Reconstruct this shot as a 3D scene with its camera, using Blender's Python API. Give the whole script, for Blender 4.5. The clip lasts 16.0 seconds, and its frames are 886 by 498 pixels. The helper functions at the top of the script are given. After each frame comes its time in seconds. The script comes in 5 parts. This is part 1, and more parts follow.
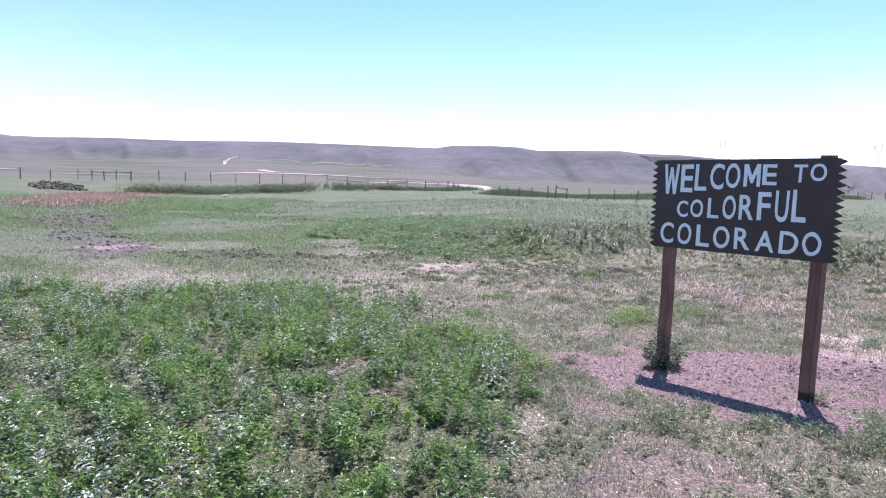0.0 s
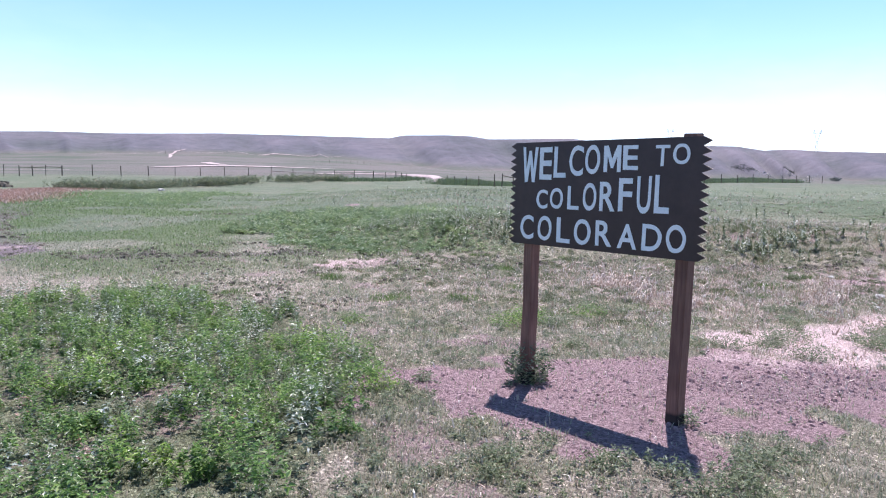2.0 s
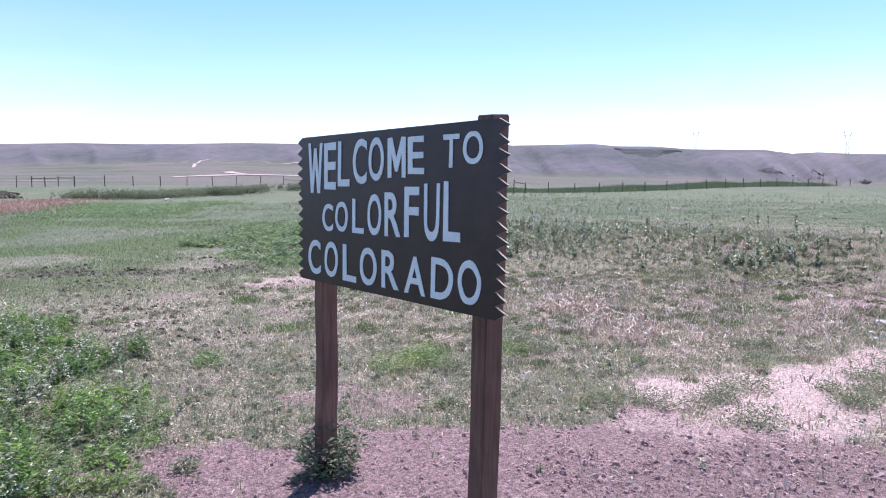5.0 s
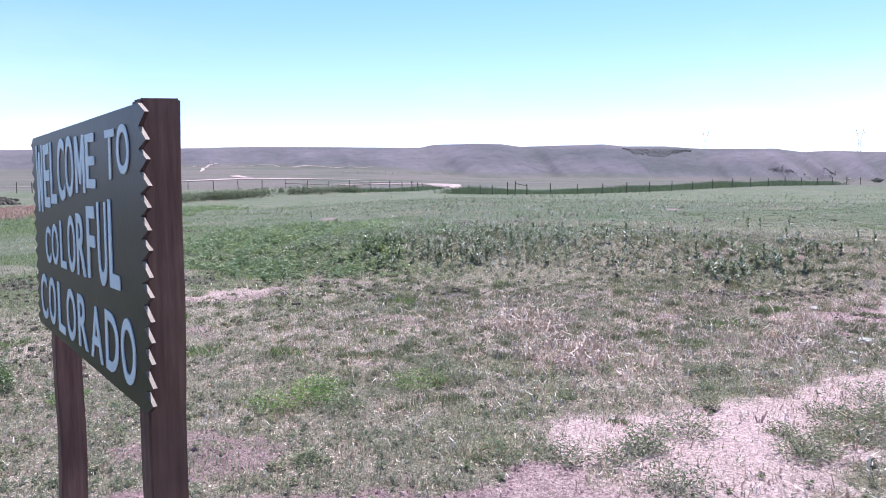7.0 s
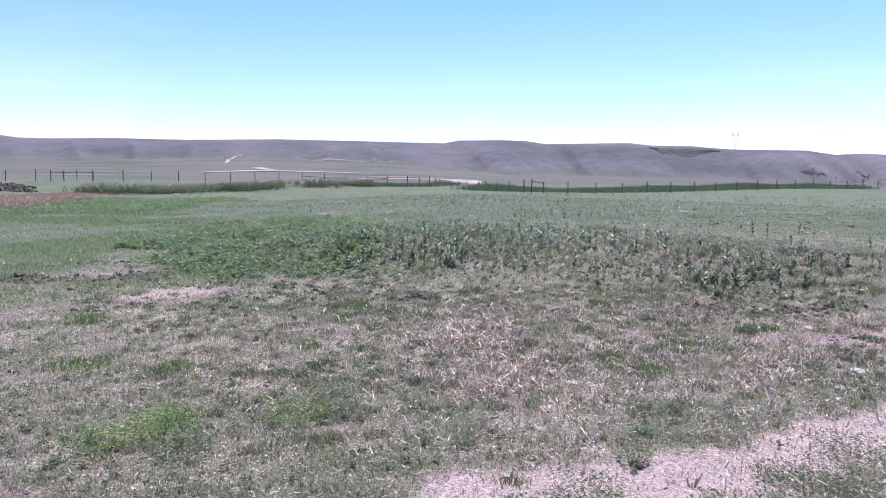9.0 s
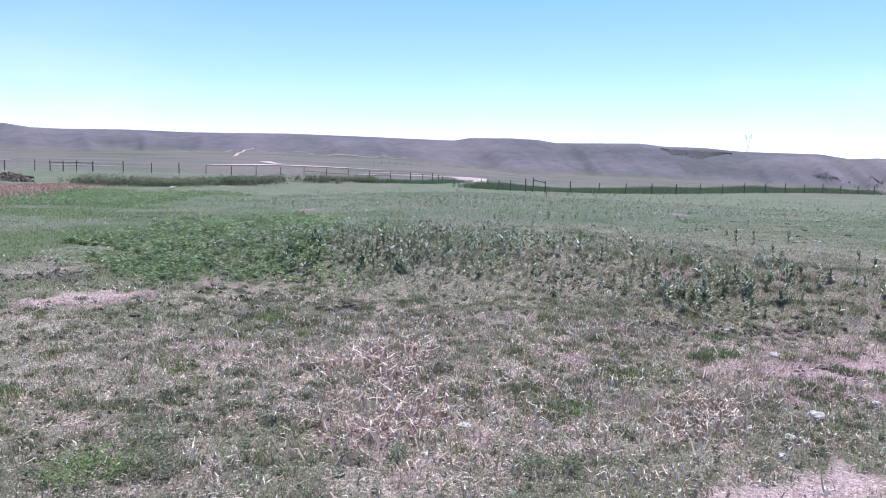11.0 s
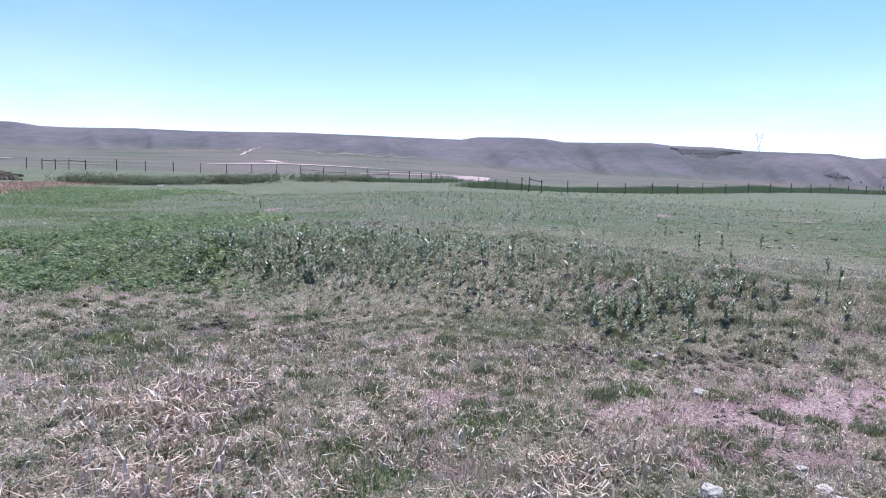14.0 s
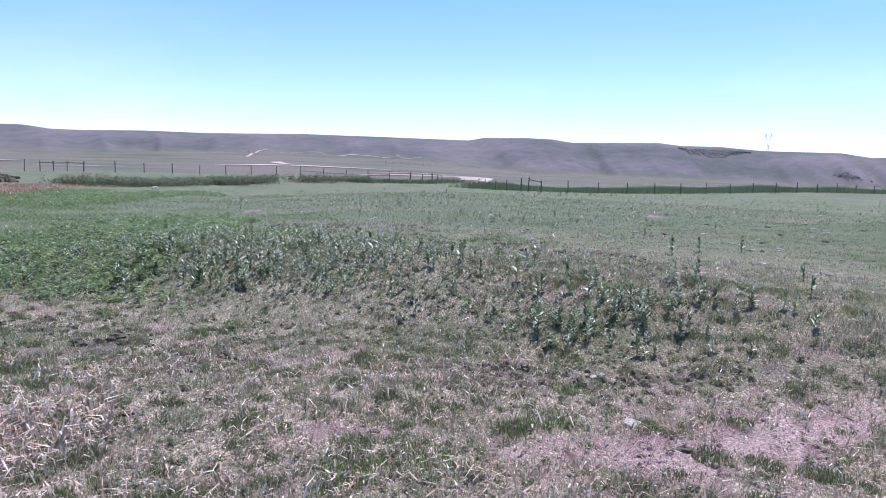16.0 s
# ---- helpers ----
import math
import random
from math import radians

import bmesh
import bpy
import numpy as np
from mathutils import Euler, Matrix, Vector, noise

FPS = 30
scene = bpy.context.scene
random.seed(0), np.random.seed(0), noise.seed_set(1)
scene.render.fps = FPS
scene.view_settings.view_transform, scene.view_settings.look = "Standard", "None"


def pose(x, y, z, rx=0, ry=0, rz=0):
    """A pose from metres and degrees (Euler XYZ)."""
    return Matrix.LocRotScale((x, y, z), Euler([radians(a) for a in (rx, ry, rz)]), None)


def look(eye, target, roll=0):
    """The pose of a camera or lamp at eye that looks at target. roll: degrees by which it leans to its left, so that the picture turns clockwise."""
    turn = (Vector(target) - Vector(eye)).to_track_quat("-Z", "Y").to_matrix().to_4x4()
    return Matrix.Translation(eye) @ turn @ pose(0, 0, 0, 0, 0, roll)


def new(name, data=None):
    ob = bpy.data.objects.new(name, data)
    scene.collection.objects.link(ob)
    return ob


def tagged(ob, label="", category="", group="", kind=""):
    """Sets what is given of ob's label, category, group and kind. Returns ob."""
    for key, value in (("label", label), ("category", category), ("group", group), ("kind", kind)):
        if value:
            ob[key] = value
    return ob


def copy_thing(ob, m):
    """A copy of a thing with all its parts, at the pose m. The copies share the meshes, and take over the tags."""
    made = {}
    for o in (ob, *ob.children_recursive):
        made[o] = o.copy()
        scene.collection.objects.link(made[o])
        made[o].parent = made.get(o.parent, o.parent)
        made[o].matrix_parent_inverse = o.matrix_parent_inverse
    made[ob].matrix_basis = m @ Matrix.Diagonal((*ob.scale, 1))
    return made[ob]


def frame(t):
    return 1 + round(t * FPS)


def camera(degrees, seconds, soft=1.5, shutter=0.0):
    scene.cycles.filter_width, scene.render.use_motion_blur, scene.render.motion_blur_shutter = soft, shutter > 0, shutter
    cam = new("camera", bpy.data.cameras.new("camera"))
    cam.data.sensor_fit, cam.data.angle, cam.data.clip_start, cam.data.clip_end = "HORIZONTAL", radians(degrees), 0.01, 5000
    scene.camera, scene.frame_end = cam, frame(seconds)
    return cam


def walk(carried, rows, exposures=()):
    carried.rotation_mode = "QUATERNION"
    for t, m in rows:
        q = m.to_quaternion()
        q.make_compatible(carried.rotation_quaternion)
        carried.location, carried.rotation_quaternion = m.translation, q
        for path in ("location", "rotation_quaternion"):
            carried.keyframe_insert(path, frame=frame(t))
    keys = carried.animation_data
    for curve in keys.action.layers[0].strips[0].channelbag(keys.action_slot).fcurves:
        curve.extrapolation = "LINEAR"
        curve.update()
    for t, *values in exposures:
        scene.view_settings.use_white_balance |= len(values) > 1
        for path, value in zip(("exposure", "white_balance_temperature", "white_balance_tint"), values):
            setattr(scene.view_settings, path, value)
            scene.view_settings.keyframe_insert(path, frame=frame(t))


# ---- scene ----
cam = camera(66.0, 16.0, soft=1.1)
PATH = [
    (0, (0.004, -0.625, 1.701), (1.238, 0.938, 1.516), 1.6),
    (0.5, (0.331, -0.612, 1.759), (1.62, 0.906, 1.575), 0.9),
    (1, (0.712, -0.578, 1.71), (2.031, 0.912, 1.517), 1.2),
    (1.5, (1.027, -0.567, 1.72), (2.361, 0.907, 1.505), 1.1),
    (2, (1.375, -0.541, 1.719), (2.706, 0.937, 1.507), 0.7),
    (2.5, (1.714, -0.512, 1.72), (3.039, 0.973, 1.521), 0.6),
    (3, (2.071, -0.482, 1.722), (3.388, 1.011, 1.533), 1.2),
    (3.5, (2.454, -0.445, 1.724), (3.762, 1.056, 1.538), 0.5),
    (4, (2.801, -0.427, 1.727), (4.099, 1.083, 1.543), 0.5),
    (4.2, (2.96, -0.406, 1.725), (4.253, 1.108, 1.539), 0.4),
    (6.3, (4.429, -0.268, 1.768), (5.691, 1.271, 1.577), -0.1),
    (6.5, (4.568, -0.262, 1.769), (5.828, 1.28, 1.581), -0.2),
    (7, (4.907, -0.241, 1.779), (6.163, 1.304, 1.592), -0.4),
    (7.5, (5.256, -0.205, 1.788), (6.500, 1.350, 1.604), -0.1),
    (8, (5.628, -0.165, 1.788), (6.861, 1.399, 1.601), 0.2),
    (8.5, (5.995, -0.126, 1.784), (7.211, 1.450, 1.589), -0.6),
    (8.7, (6.152, -0.106, 1.782), (7.36, 1.476, 1.584), 0.5),
    (10.8, (7.769, 0.133, 1.803), (8.955, 1.73, 1.6), 1.2),
    (11, (7.924, 0.138, 1.831), (9.103, 1.74, 1.623), 1.8),
    (11.5, (8.312, 0.202, 1.807), (9.488, 1.807, 1.606), 1.4),
    (12, (8.675, 0.247, 1.81), (9.848, 1.854, 1.608), 1.6),
    (12.5, (9.028, 0.292, 1.813), (10.195, 1.903, 1.605), 1.4),
    (13, (9.38, 0.333, 1.816), (10.54, 1.949, 1.601), 2.0),
    (13.5, (9.732, 0.374, 1.811), (10.888, 1.993, 1.602), 1.9),
    (14, (10.084, 0.425, 1.846), (11.241, 2.043, 1.635), 1.9),
    (14.5, (10.423, 0.472, 1.811), (11.577, 2.093, 1.606), 1.5),
    (15, (10.751, 0.515, 1.823), (11.898, 2.141, 1.62), 1.8),
    (15.5, (11.079, 0.547, 1.816), (12.218, 2.178, 1.613), 1.5),
    (16, (11.427, 0.587, 1.843), (12.564, 2.219, 1.634), 1.7),
]
EXPOSURES = [(0, 0.64, 5950, 17), (1, 0.61, 5950, 17), (6.5, 0.56, 5900, 17), (7.2, 0.54, 5900, 17), (8.0, 0.38, 5800, 15), (8.5, 0.36, 5800, 15), (11, 0.34, 5750, 14), (16, 0.30, 5750, 14)]
walk(cam, [(t, look(eye, target, roll)) for t, eye, target, roll in PATH], EXPOSURES)

# ---------------------------------------------------------------- light
SUN_EL, SUN_AZ = 67.5, 30.0        # degrees; azimuth counted from +x towards +y
world = bpy.data.worlds.new("sky")
scene.world = world
world.use_nodes = True
wn = world.node_tree
wn.nodes.clear()
sky = wn.nodes.new("ShaderNodeTexSky")
sky.sky_type, sky.sun_disc = "NISHITA", False
sky.sun_elevation, sky.sun_rotation = radians(SUN_EL), radians(90 - SUN_AZ)
sky.air_density, sky.dust_density, sky.ozone_density, sky.altitude = 1.0, 0.3, 0.5, 1600
bg = wn.nodes.new("ShaderNodeBackground")
bg.inputs[1].default_value = 0.15
wout = wn.nodes.new("ShaderNodeOutputWorld")
where = wn.nodes.new("ShaderNodeTexCoord")
stretch = wn.nodes.new("ShaderNodeMapping")
stretch.inputs["Scale"].default_value = (2.0, 2.0, 6.0)
stretch.inputs["Rotation"].default_value = (0.3, 0.15, 0.0)
wisps = wn.nodes.new("ShaderNodeTexNoise")
wisps.inputs["Scale"].default_value, wisps.inputs["Detail"].default_value, wisps.inputs["Roughness"].default_value = 1.3, 6.0, 0.6
thin = wn.nodes.new("ShaderNodeValToRGB")
thin.color_ramp.elements[0].position, thin.color_ramp.elements[0].color = 0.46, (1, 1, 1, 1)
thin.color_ramp.elements[1].position, thin.color_ramp.elements[1].color = 0.72, (1.14, 1.06, 1.02, 1)
veil = wn.nodes.new("ShaderNodeMix")
veil.data_type, veil.blend_type = "RGBA", "MULTIPLY"
veil.inputs[0].default_value = 1.0
wn.links.new(where.outputs["Generated"], stretch.inputs[0])
wn.links.new(stretch.outputs[0], wisps.inputs["Vector"])
wn.links.new(wisps.outputs["Fac"], thin.inputs[0])
wn.links.new(sky.outputs[0], veil.inputs[6])
wn.links.new(thin.outputs[0], veil.inputs[7])
split = wn.nodes.new("ShaderNodeSeparateXYZ")
clear = wn.nodes.new("ShaderNodeValToRGB")
for place in (0.15, 0.29, 0.6):
    clear.color_ramp.elements.new(place)
for stop, (place, tone) in zip(clear.color_ramp.elements, ((0.04, (1.0, 0.94, 0.98, 1)), (0.15, (0.92, 0.94, 0.98, 1)), (0.29, (0.75, 0.935, 1.0, 1)), (0.6, (0.47, 0.60, 0.66, 1)), (1.0, (0.38, 0.48, 0.55, 1)))):
    stop.position, stop.color = place, tone
deepen = wn.nodes.new("ShaderNodeMix")
deepen.data_type, deepen.blend_type = "RGBA", "MULTIPLY"
deepen.inputs[0].default_value = 1.0
wn.links.new(where.outputs["Generated"], split.inputs[0])
wn.links.new(split.outputs["Z"], clear.inputs[0])
wn.links.new(veil.outputs[2], deepen.inputs[6])
wn.links.new(clear.outputs[0], deepen.inputs[7])
wn.links.new(deepen.outputs[2], bg.inputs[0])
wn.links.new(bg.outputs[0], wout.inputs[0])
sun = new("sun", bpy.data.lights.new("sun", "SUN"))
sun.data.energy, sun.data.angle, sun.data.color = 5.0, radians(0.53), (1.0, 0.925, 0.865)
sun_dir = Vector((math.cos(radians(SUN_EL)) * math.cos(radians(SUN_AZ)), math.cos(radians(SUN_EL)) * math.sin(radians(SUN_AZ)), math.sin(radians(SUN_EL))))
sun.matrix_world = look(tuple(sun_dir * 50), (0, 0, 0))


# ---------------------------------------------------------------- noise and terrain
def lattice(ix, iy, seed):
    h = (ix.astype(np.int64) * 374761393 + iy.astype(np.int64) * 668265263 + seed * 982451653) & 0x7FFFFFFF
    h = ((h ^ (h >> 13)) * 1274126177) & 0x7FFFFFFF
    h = h ^ (h >> 16)
    return (h & 0xFFFF) / 65535.0


def value_noise(x, y, seed=0):
    ix, iy = np.floor(x), np.floor(y)
    fx, fy = x - ix, y - iy
    fx, fy = fx * fx * (3 - 2 * fx), fy * fy * (3 - 2 * fy)
    a, b = lattice(ix, iy, seed), lattice(ix + 1, iy, seed)
    c, d = lattice(ix, iy + 1, seed), lattice(ix + 1, iy + 1, seed)
    return (a * (1 - fx) + b * fx) * (1 - fy) + (c * (1 - fx) + d * fx) * fy


def fbm(x, y, scale, seed=0, octaves=4):
    """Noise from 0 to 1 with features of about the given size in metres."""
    x, y = np.asarray(x, float) / scale, np.asarray(y, float) / scale
    total, amp, norm = 0.0, 1.0, 0.0
    for k in range(octaves):
        total = total + amp * value_noise(x * 2**k + 17.3 * k, y * 2**k - 9.1 * k, seed + k)
        norm += amp
        amp *= 0.5
    return total / norm


def smooth(a, b, v):
    u = np.clip((np.asarray(v, float) - a) / (b - a), 0, 1)
    return u * u * (3 - 2 * u)


EYE0 = (5.0, 0.0)
CREST_AZ = (-40, 0, 15, 19.4, 21.5, 23.2, 25.1, 30.2, 33.1, 36.1, 37.8, 41.9, 44.4, 46, 48, 51.6, 52.8, 60.5, 66.4, 73.6, 78.3, 82.6, 84.5, 86.1, 88.2, 95, 110, 200)
CREST_EL = (1.8, 1.8, 2.0, 2.16, 2.3, 2.23, 2.55, 2.67, 2.93, 3.0, 3.2, 3.14, 3.1, 3.34, 3.4, 3.33, 3.09, 3.16, 3.16, 2.91, 2.87, 2.68, 2.66, 2.85, 2.8, 2.6, 2.2, 1.8)
FOOT_AZ = (-40, 15, 22, 32, 40, 47, 52, 56, 67, 75, 82, 90, 200)
FOOT_EL = (0.0, 0.0, 0.02, 0.25, 0.5, 0.55, 0.9, 1.25, 1.5, 1.4, 1.1, 1.0, 0.3)
# spurs (1) and gullies (0) of the mesas, by the bearing at which they leave the crest
SPUR_AZ = (-40, 8, 12, 15, 18, 20.1, 21.5, 22.9, 24.0, 24.8, 26.4, 27.6, 29.1, 30.8, 33.5, 36.2, 37.2, 39.3, 42.5, 44.7, 46.2, 48.7, 51.2, 52.6, 54.5)
SPUR = (0.5, 0.5, 1, 0.3, 1, 0.3, 1, 0.25, 0.85, 0.45, 1, 0.5, 0.95, 0.5, 0.3, 0.45, 0.9, 1, 0.8, 0.38, 0.75, 1, 0.85, 0.42, 0.65)


def hills(x, y):
    """How far up the face of the mesas a place lies, 0 to 1, whether on a spur, and the crest's height."""
    dx, dy = np.asarray(x, float) - EYE0[0], np.asarray(y, float) - EYE0[1]
    r = np.hypot(dx, dy)
    az = np.degrees(np.arctan2(dy, dx))
    az = np.where(az < -100, az + 360, az)
    left = smooth(52, 58, az)
    crest_r = 620.0 + 40 * (fbm(az, 0 * az + 5, 9, 13, 2) - 0.5)
    down = np.clip((crest_r - r) / 260, 0, 1.2)
    at = az + (5.2 - 3.6 * left) * down + 0.5 * (fbm(x, y, 45, 33, 3) - 0.5)
    right_spur = np.interp(at, SPUR_AZ, SPUR)
    left_spur = 1 - np.abs(2 * smooth(0.25, 0.75, fbm(at, 0 * at + 0.4 * down, 4.2, 31, 2)) - 1)
    spur = (1 - left) * right_spur + left * left_spur
    rills = 1 - np.abs(2 * fbm(at, 0 * at, 1.3, 35, 2) - 1)
    spur = np.clip(spur * 0.88 + 0.24 * (rills - 0.5), 0, 1)
    foot_r = 520 - 15 * left - (100 - 65 * left) * spur
    w = np.clip((r - foot_r) / (crest_r - foot_r), 0, 1)
    crest_z = 1.8 + crest_r * np.tan(np.radians(np.interp(az, CREST_AZ, CREST_EL)))
    return w, spur, crest_z


def height(x, y):
    """The lie of the land, from the verge round the sign to the top of the mesas."""
    x, y = np.asarray(x, float), np.asarray(y, float)
    dx, dy = x - EYE0[0], y - EYE0[1]
    r = np.hypot(dx, dy)
    az = np.degrees(np.arctan2(dy, dx))
    az = np.where(az < -100, az + 360, az)
    left = smooth(52, 66, az)
    near = -0.13 + 0.25 * np.exp(-(((x - 4.9) / 4.2) ** 2 + ((y - 1.5) / 4.5) ** 2)) - 0.05 * smooth(9, 14, x)
    near = near + (0.06 * (fbm(x, y, 3.5, 3, 3) - 0.5) + (0.03 + 0.09 * smooth(7, 10, x) * (1 - smooth(12, 18, y)) * (1 - pale(x, y))) * (fbm(x, y, 0.45, 5, 3) - 0.5)) * (1 - smooth(40, 80, r))
    bank = (x - 13.0) * 0.898 + (y - 16.0) * 0.441 + 0.9 * (fbm(x, y, 2.5, 6, 3) - 0.5)
    near = near + 0.73 * (1 - 0.85 * smooth(50, 70, az)) * smooth(-1.8, 1.0, bank)
    far_rise = (1 - left) * (0.05 * smooth(38, 78, r) + 0.7 * smooth(80, 112, r)) + left * (0.1 * smooth(55, 80, r) + 1.3 * smooth(80, 99, r))
    plain = near + far_rise
    foot_z = 1.8 + 470 * np.tan(np.radians(np.interp(az, FOOT_AZ, FOOT_EL)))
    u = np.clip((r - 112) / (470 - 112), 0, 1.15)
    plain = plain + (foot_z - 1.3) * u**1.25 + (0.6 * u + 0.4 * u * u * left) * (fbm(x, y, 90, 21, 2) - 0.5)
    w, spur, crest_z = hills(x, y)
    face = 0.5 * smooth(0, 1, w) + 0.5 * w
    return np.where(r < 112, near + far_rise, plain + (crest_z - plain) * face)


def height_at(x, y):
    return float(height(np.array([x]), np.array([y]))[0])


def blob(x, y, cx, cy, rx, ry, turn=0.0, rough=0.5, seed=7, size=0.9):
    """1 inside a ragged ellipse, falling to 0 across its edge."""
    c, s = math.cos(radians(turn)), math.sin(radians(turn))
    u, v = ((x - cx) * c + (y - cy) * s) / rx, (-(x - cx) * s + (y - cy) * c) / ry
    d = np.hypot(u, v) + rough * (fbm(x, y, size, seed, 4) - 0.5) * 2
    return 1 - smooth(0.8, 1.15, d)


def strip(x, y, ax, ay, bx, by, width, rough=0.5, seed=9, size=0.8):
    px, py = x - ax, y - ay
    lx, ly = bx - ax, by - ay
    t = np.clip((px * lx + py * ly) / (lx * lx + ly * ly), 0, 1)
    d = np.hypot(px - t * lx, py - t * ly) / width + rough * (fbm(x, y, size, seed, 4) - 0.5) * 2
    return 1 - smooth(0.75, 1.15, d)


def churned(x, y):
    """Bare mauve earth: round the sign and in the trodden spots of the field."""
    m = blob(x, y, 6.25, 2.25, 2.2, 1.25, -30, 0.7, 41, 0.5)
    m = np.maximum(m, 0.95 * blob(x, y, 7.5, 1.5, 1.15, 0.75, -15, 0.7, 40, 0.4))
    m = np.maximum(m, 0.6 * blob(x, y, 9.6, 11.3, 1.3, 0.75, 10, 0.7, 42, 0.6))
    m = np.maximum(m, 0.62 * strip(x, y, 3.6, 17.2, 4.6, 18.6, 0.8, 1.0, 43, 0.8))
    m = np.maximum(m, 0.5 * blob(x, y, 16.0, 3.6, 2.2, 1.0, -5, 1.3, 45, 0.45))
    m = np.maximum(m, 0.78 * np.maximum(strip(x, y, 14.7, 4.3, 15.6, 3.78, 0.24, 1.0, 145, 0.35), strip(x, y, 15.5, 3.75, 17.3, 3.2, 0.36, 1.2, 146, 0.35)))
    m = np.maximum(m, 0.66 * np.maximum(blob(x, y, 13.6, 5.4, 0.42, 0.2, -30, 1.0, 147, 0.3), strip(x, y, 14.6, 3.2, 15.4, 2.7, 0.22, 1.2, 148, 0.3)))
    m = np.maximum(m, 0.55 * blob(x, y, 3.4, 1.6, 0.8, 0.45, 20, 1.0, 46, 0.4))
    m = np.maximum(m, 0.75 * blob(x, y, 20.9, 28.0, 0.5, 0.9, -20, 0.5, 77, 0.6))
    m = np.maximum(m, 0.7 * np.maximum(blob(x, y, 32.8, 24.0, 0.5, 0.8, -45, 0.5, 78, 0.6), blob(x, y, 33.5, 17.8, 0.5, 0.8, -45, 0.5, 79, 0.6)))
    m = np.maximum(m, 0.55 * strip(x, y, 8.5, 49, 13.0, 64, 1.6, 1.0, 80, 1.5))
    m = np.maximum(m, 0.5 * strip(x, y, 13.0, 64, 20.5, 78, 1.6, 1.0, 81, 1.5))
    m = np.maximum(m, 0.6 * blob(x, y, 6.4, 4.3, 0.4, 0.55, 15, 1.2, 58, 0.3))
    m = np.maximum(m, 0.55 * smooth(0.60, 0.72, fbm(x, y, 0.8, 47)) * (1 - smooth(14, 24, np.hypot(x - 8, y))) * smooth(0.9, 1.5, y + 0.35 * (x - 4)))
    return m


def mud_and_lip_shade(x, y):
    """Dark trampled mud where stock has stood, and painted shade along the bank lip."""
    m = 0.8 * blob(x, y, 4.0, 18.0, 0.95, 1.9, -15, 0.9, 48, 0.7)
    m = np.maximum(m, 0.65 * blob(x, y, 5.4, 30.5, 1.7, 2.0, 0, 0.9, 49, 1.2))
    m = np.maximum(m, 0.55 * strip(x, y, 5.6, 15.6, 9.6, 13.6, 0.55, 1.2, 54, 0.6))
    m = np.maximum(m, 0.5 * np.maximum(strip(x, y, 4.2, 19, 5.4, 30, 1.2, 1.2, 36, 1.3), strip(x, y, 5.6, 33, 8.0, 50, 1.9, 1.2, 37, 2.0)))
    m = np.maximum(m, 0.46 * blob(x, y, 7.2, 1.55, 1.1, 0.55, -20, 1.0, 69, 0.35))
    m = np.maximum(m, 0.5 * np.maximum(strip(x, y, 11.2, 9.5, 14.3, 7.2, 0.35, 1.2, 73, 0.5), strip(x, y, 14.9, 6.9, 16.5, 5.1, 0.3, 1.2, 74, 0.5)))
    m = np.maximum(m, 0.7 * blob(x, y, 2.9, 1.76, 0.2, 0.13, 20, 0.6, 72, 0.15))
    # dark strips along the lip stand in for shade under its step
    m = np.maximum(m, 0.62 * strip(x, y, 15.2, 5.9, 18.3, 4.0, 0.10, 0.9, 57, 0.4))
    m = np.maximum(m, 0.72 * np.maximum(strip(x, y, 16.25, 4.8, 16.75, 4.55, 0.08, 0.8, 141, 0.25), strip(x, y, 17.25, 4.0, 17.85, 3.7, 0.07, 0.8, 142, 0.25)))
    m = np.maximum(m, 0.72 * np.maximum(strip(x, y, 12.45, 9.1, 12.95, 8.9, 0.14, 0.8, 143, 0.25), strip(x, y, 14.6, 7.1, 15.4, 6.6, 0.07, 0.9, 144, 0.25)))
    m = np.maximum(m, 0.5 * strip(x, y, 13.5, 28.5, 17.5, 27.5, 0.7, 1.2, 55, 0.9))
    m = np.maximum(m, 0.75 * blob(x, y, 13.4, 85.0, 2.6, 3.5, 0, 0.9, 70, 1.6))
    return m


def pale(x, y):
    """Pale dusty earth along the trodden strip beside the verge."""
    m = strip(x, y, 8.75, 2.5, 9.9, 2.25, 0.5, 0.9, 51, 0.5)
    m = np.maximum(m, 0.66 * blob(x, y, 9.6, 11.7, 1.0, 0.5, 10, 0.8, 50, 0.5))
    m = np.maximum(m, 0.5 * blob(x, y, 4.0, 18.6, 0.75, 0.5, 10, 1.0, 76, 0.5))
    m = np.maximum(m, 0.9 * strip(x, y, 9.6, 2.25, 12.9, 2.05, 0.36, 1.0, 53, 0.4))
    m = np.maximum(m, 0.85 * blob(x, y, 9.0, 1.8, 0.95, 0.6, -15, 1.0, 52, 0.4))
    m = np.maximum(m, 0.56 * blob(x, y, 8.2, 2.0, 0.8, 0.6, -25, 1.3, 57, 0.35))
    m = np.maximum(m, 0.58 * np.maximum(strip(x, y, 14.6, 4.3, 15.7, 3.75, 0.22, 1.5, 56, 0.22), strip(x, y, 15.4, 3.65, 17.5, 3.15, 0.34, 1.9, 59, 0.22)))
    return m


def weedy(x, y):
    """The bed of tall leafy weeds beside the verge."""
    m = blob(x, y, 2.05, 6.0, 3.3, 5.4, -12, 0.4, 61, 1.4)
    return m * (1 - smooth(-0.25, 0.45, x - 2.85 - 0.98 * (y - 2.3) + 0.9 * (fbm(x, y, 0.7, 68, 3) - 0.5)))


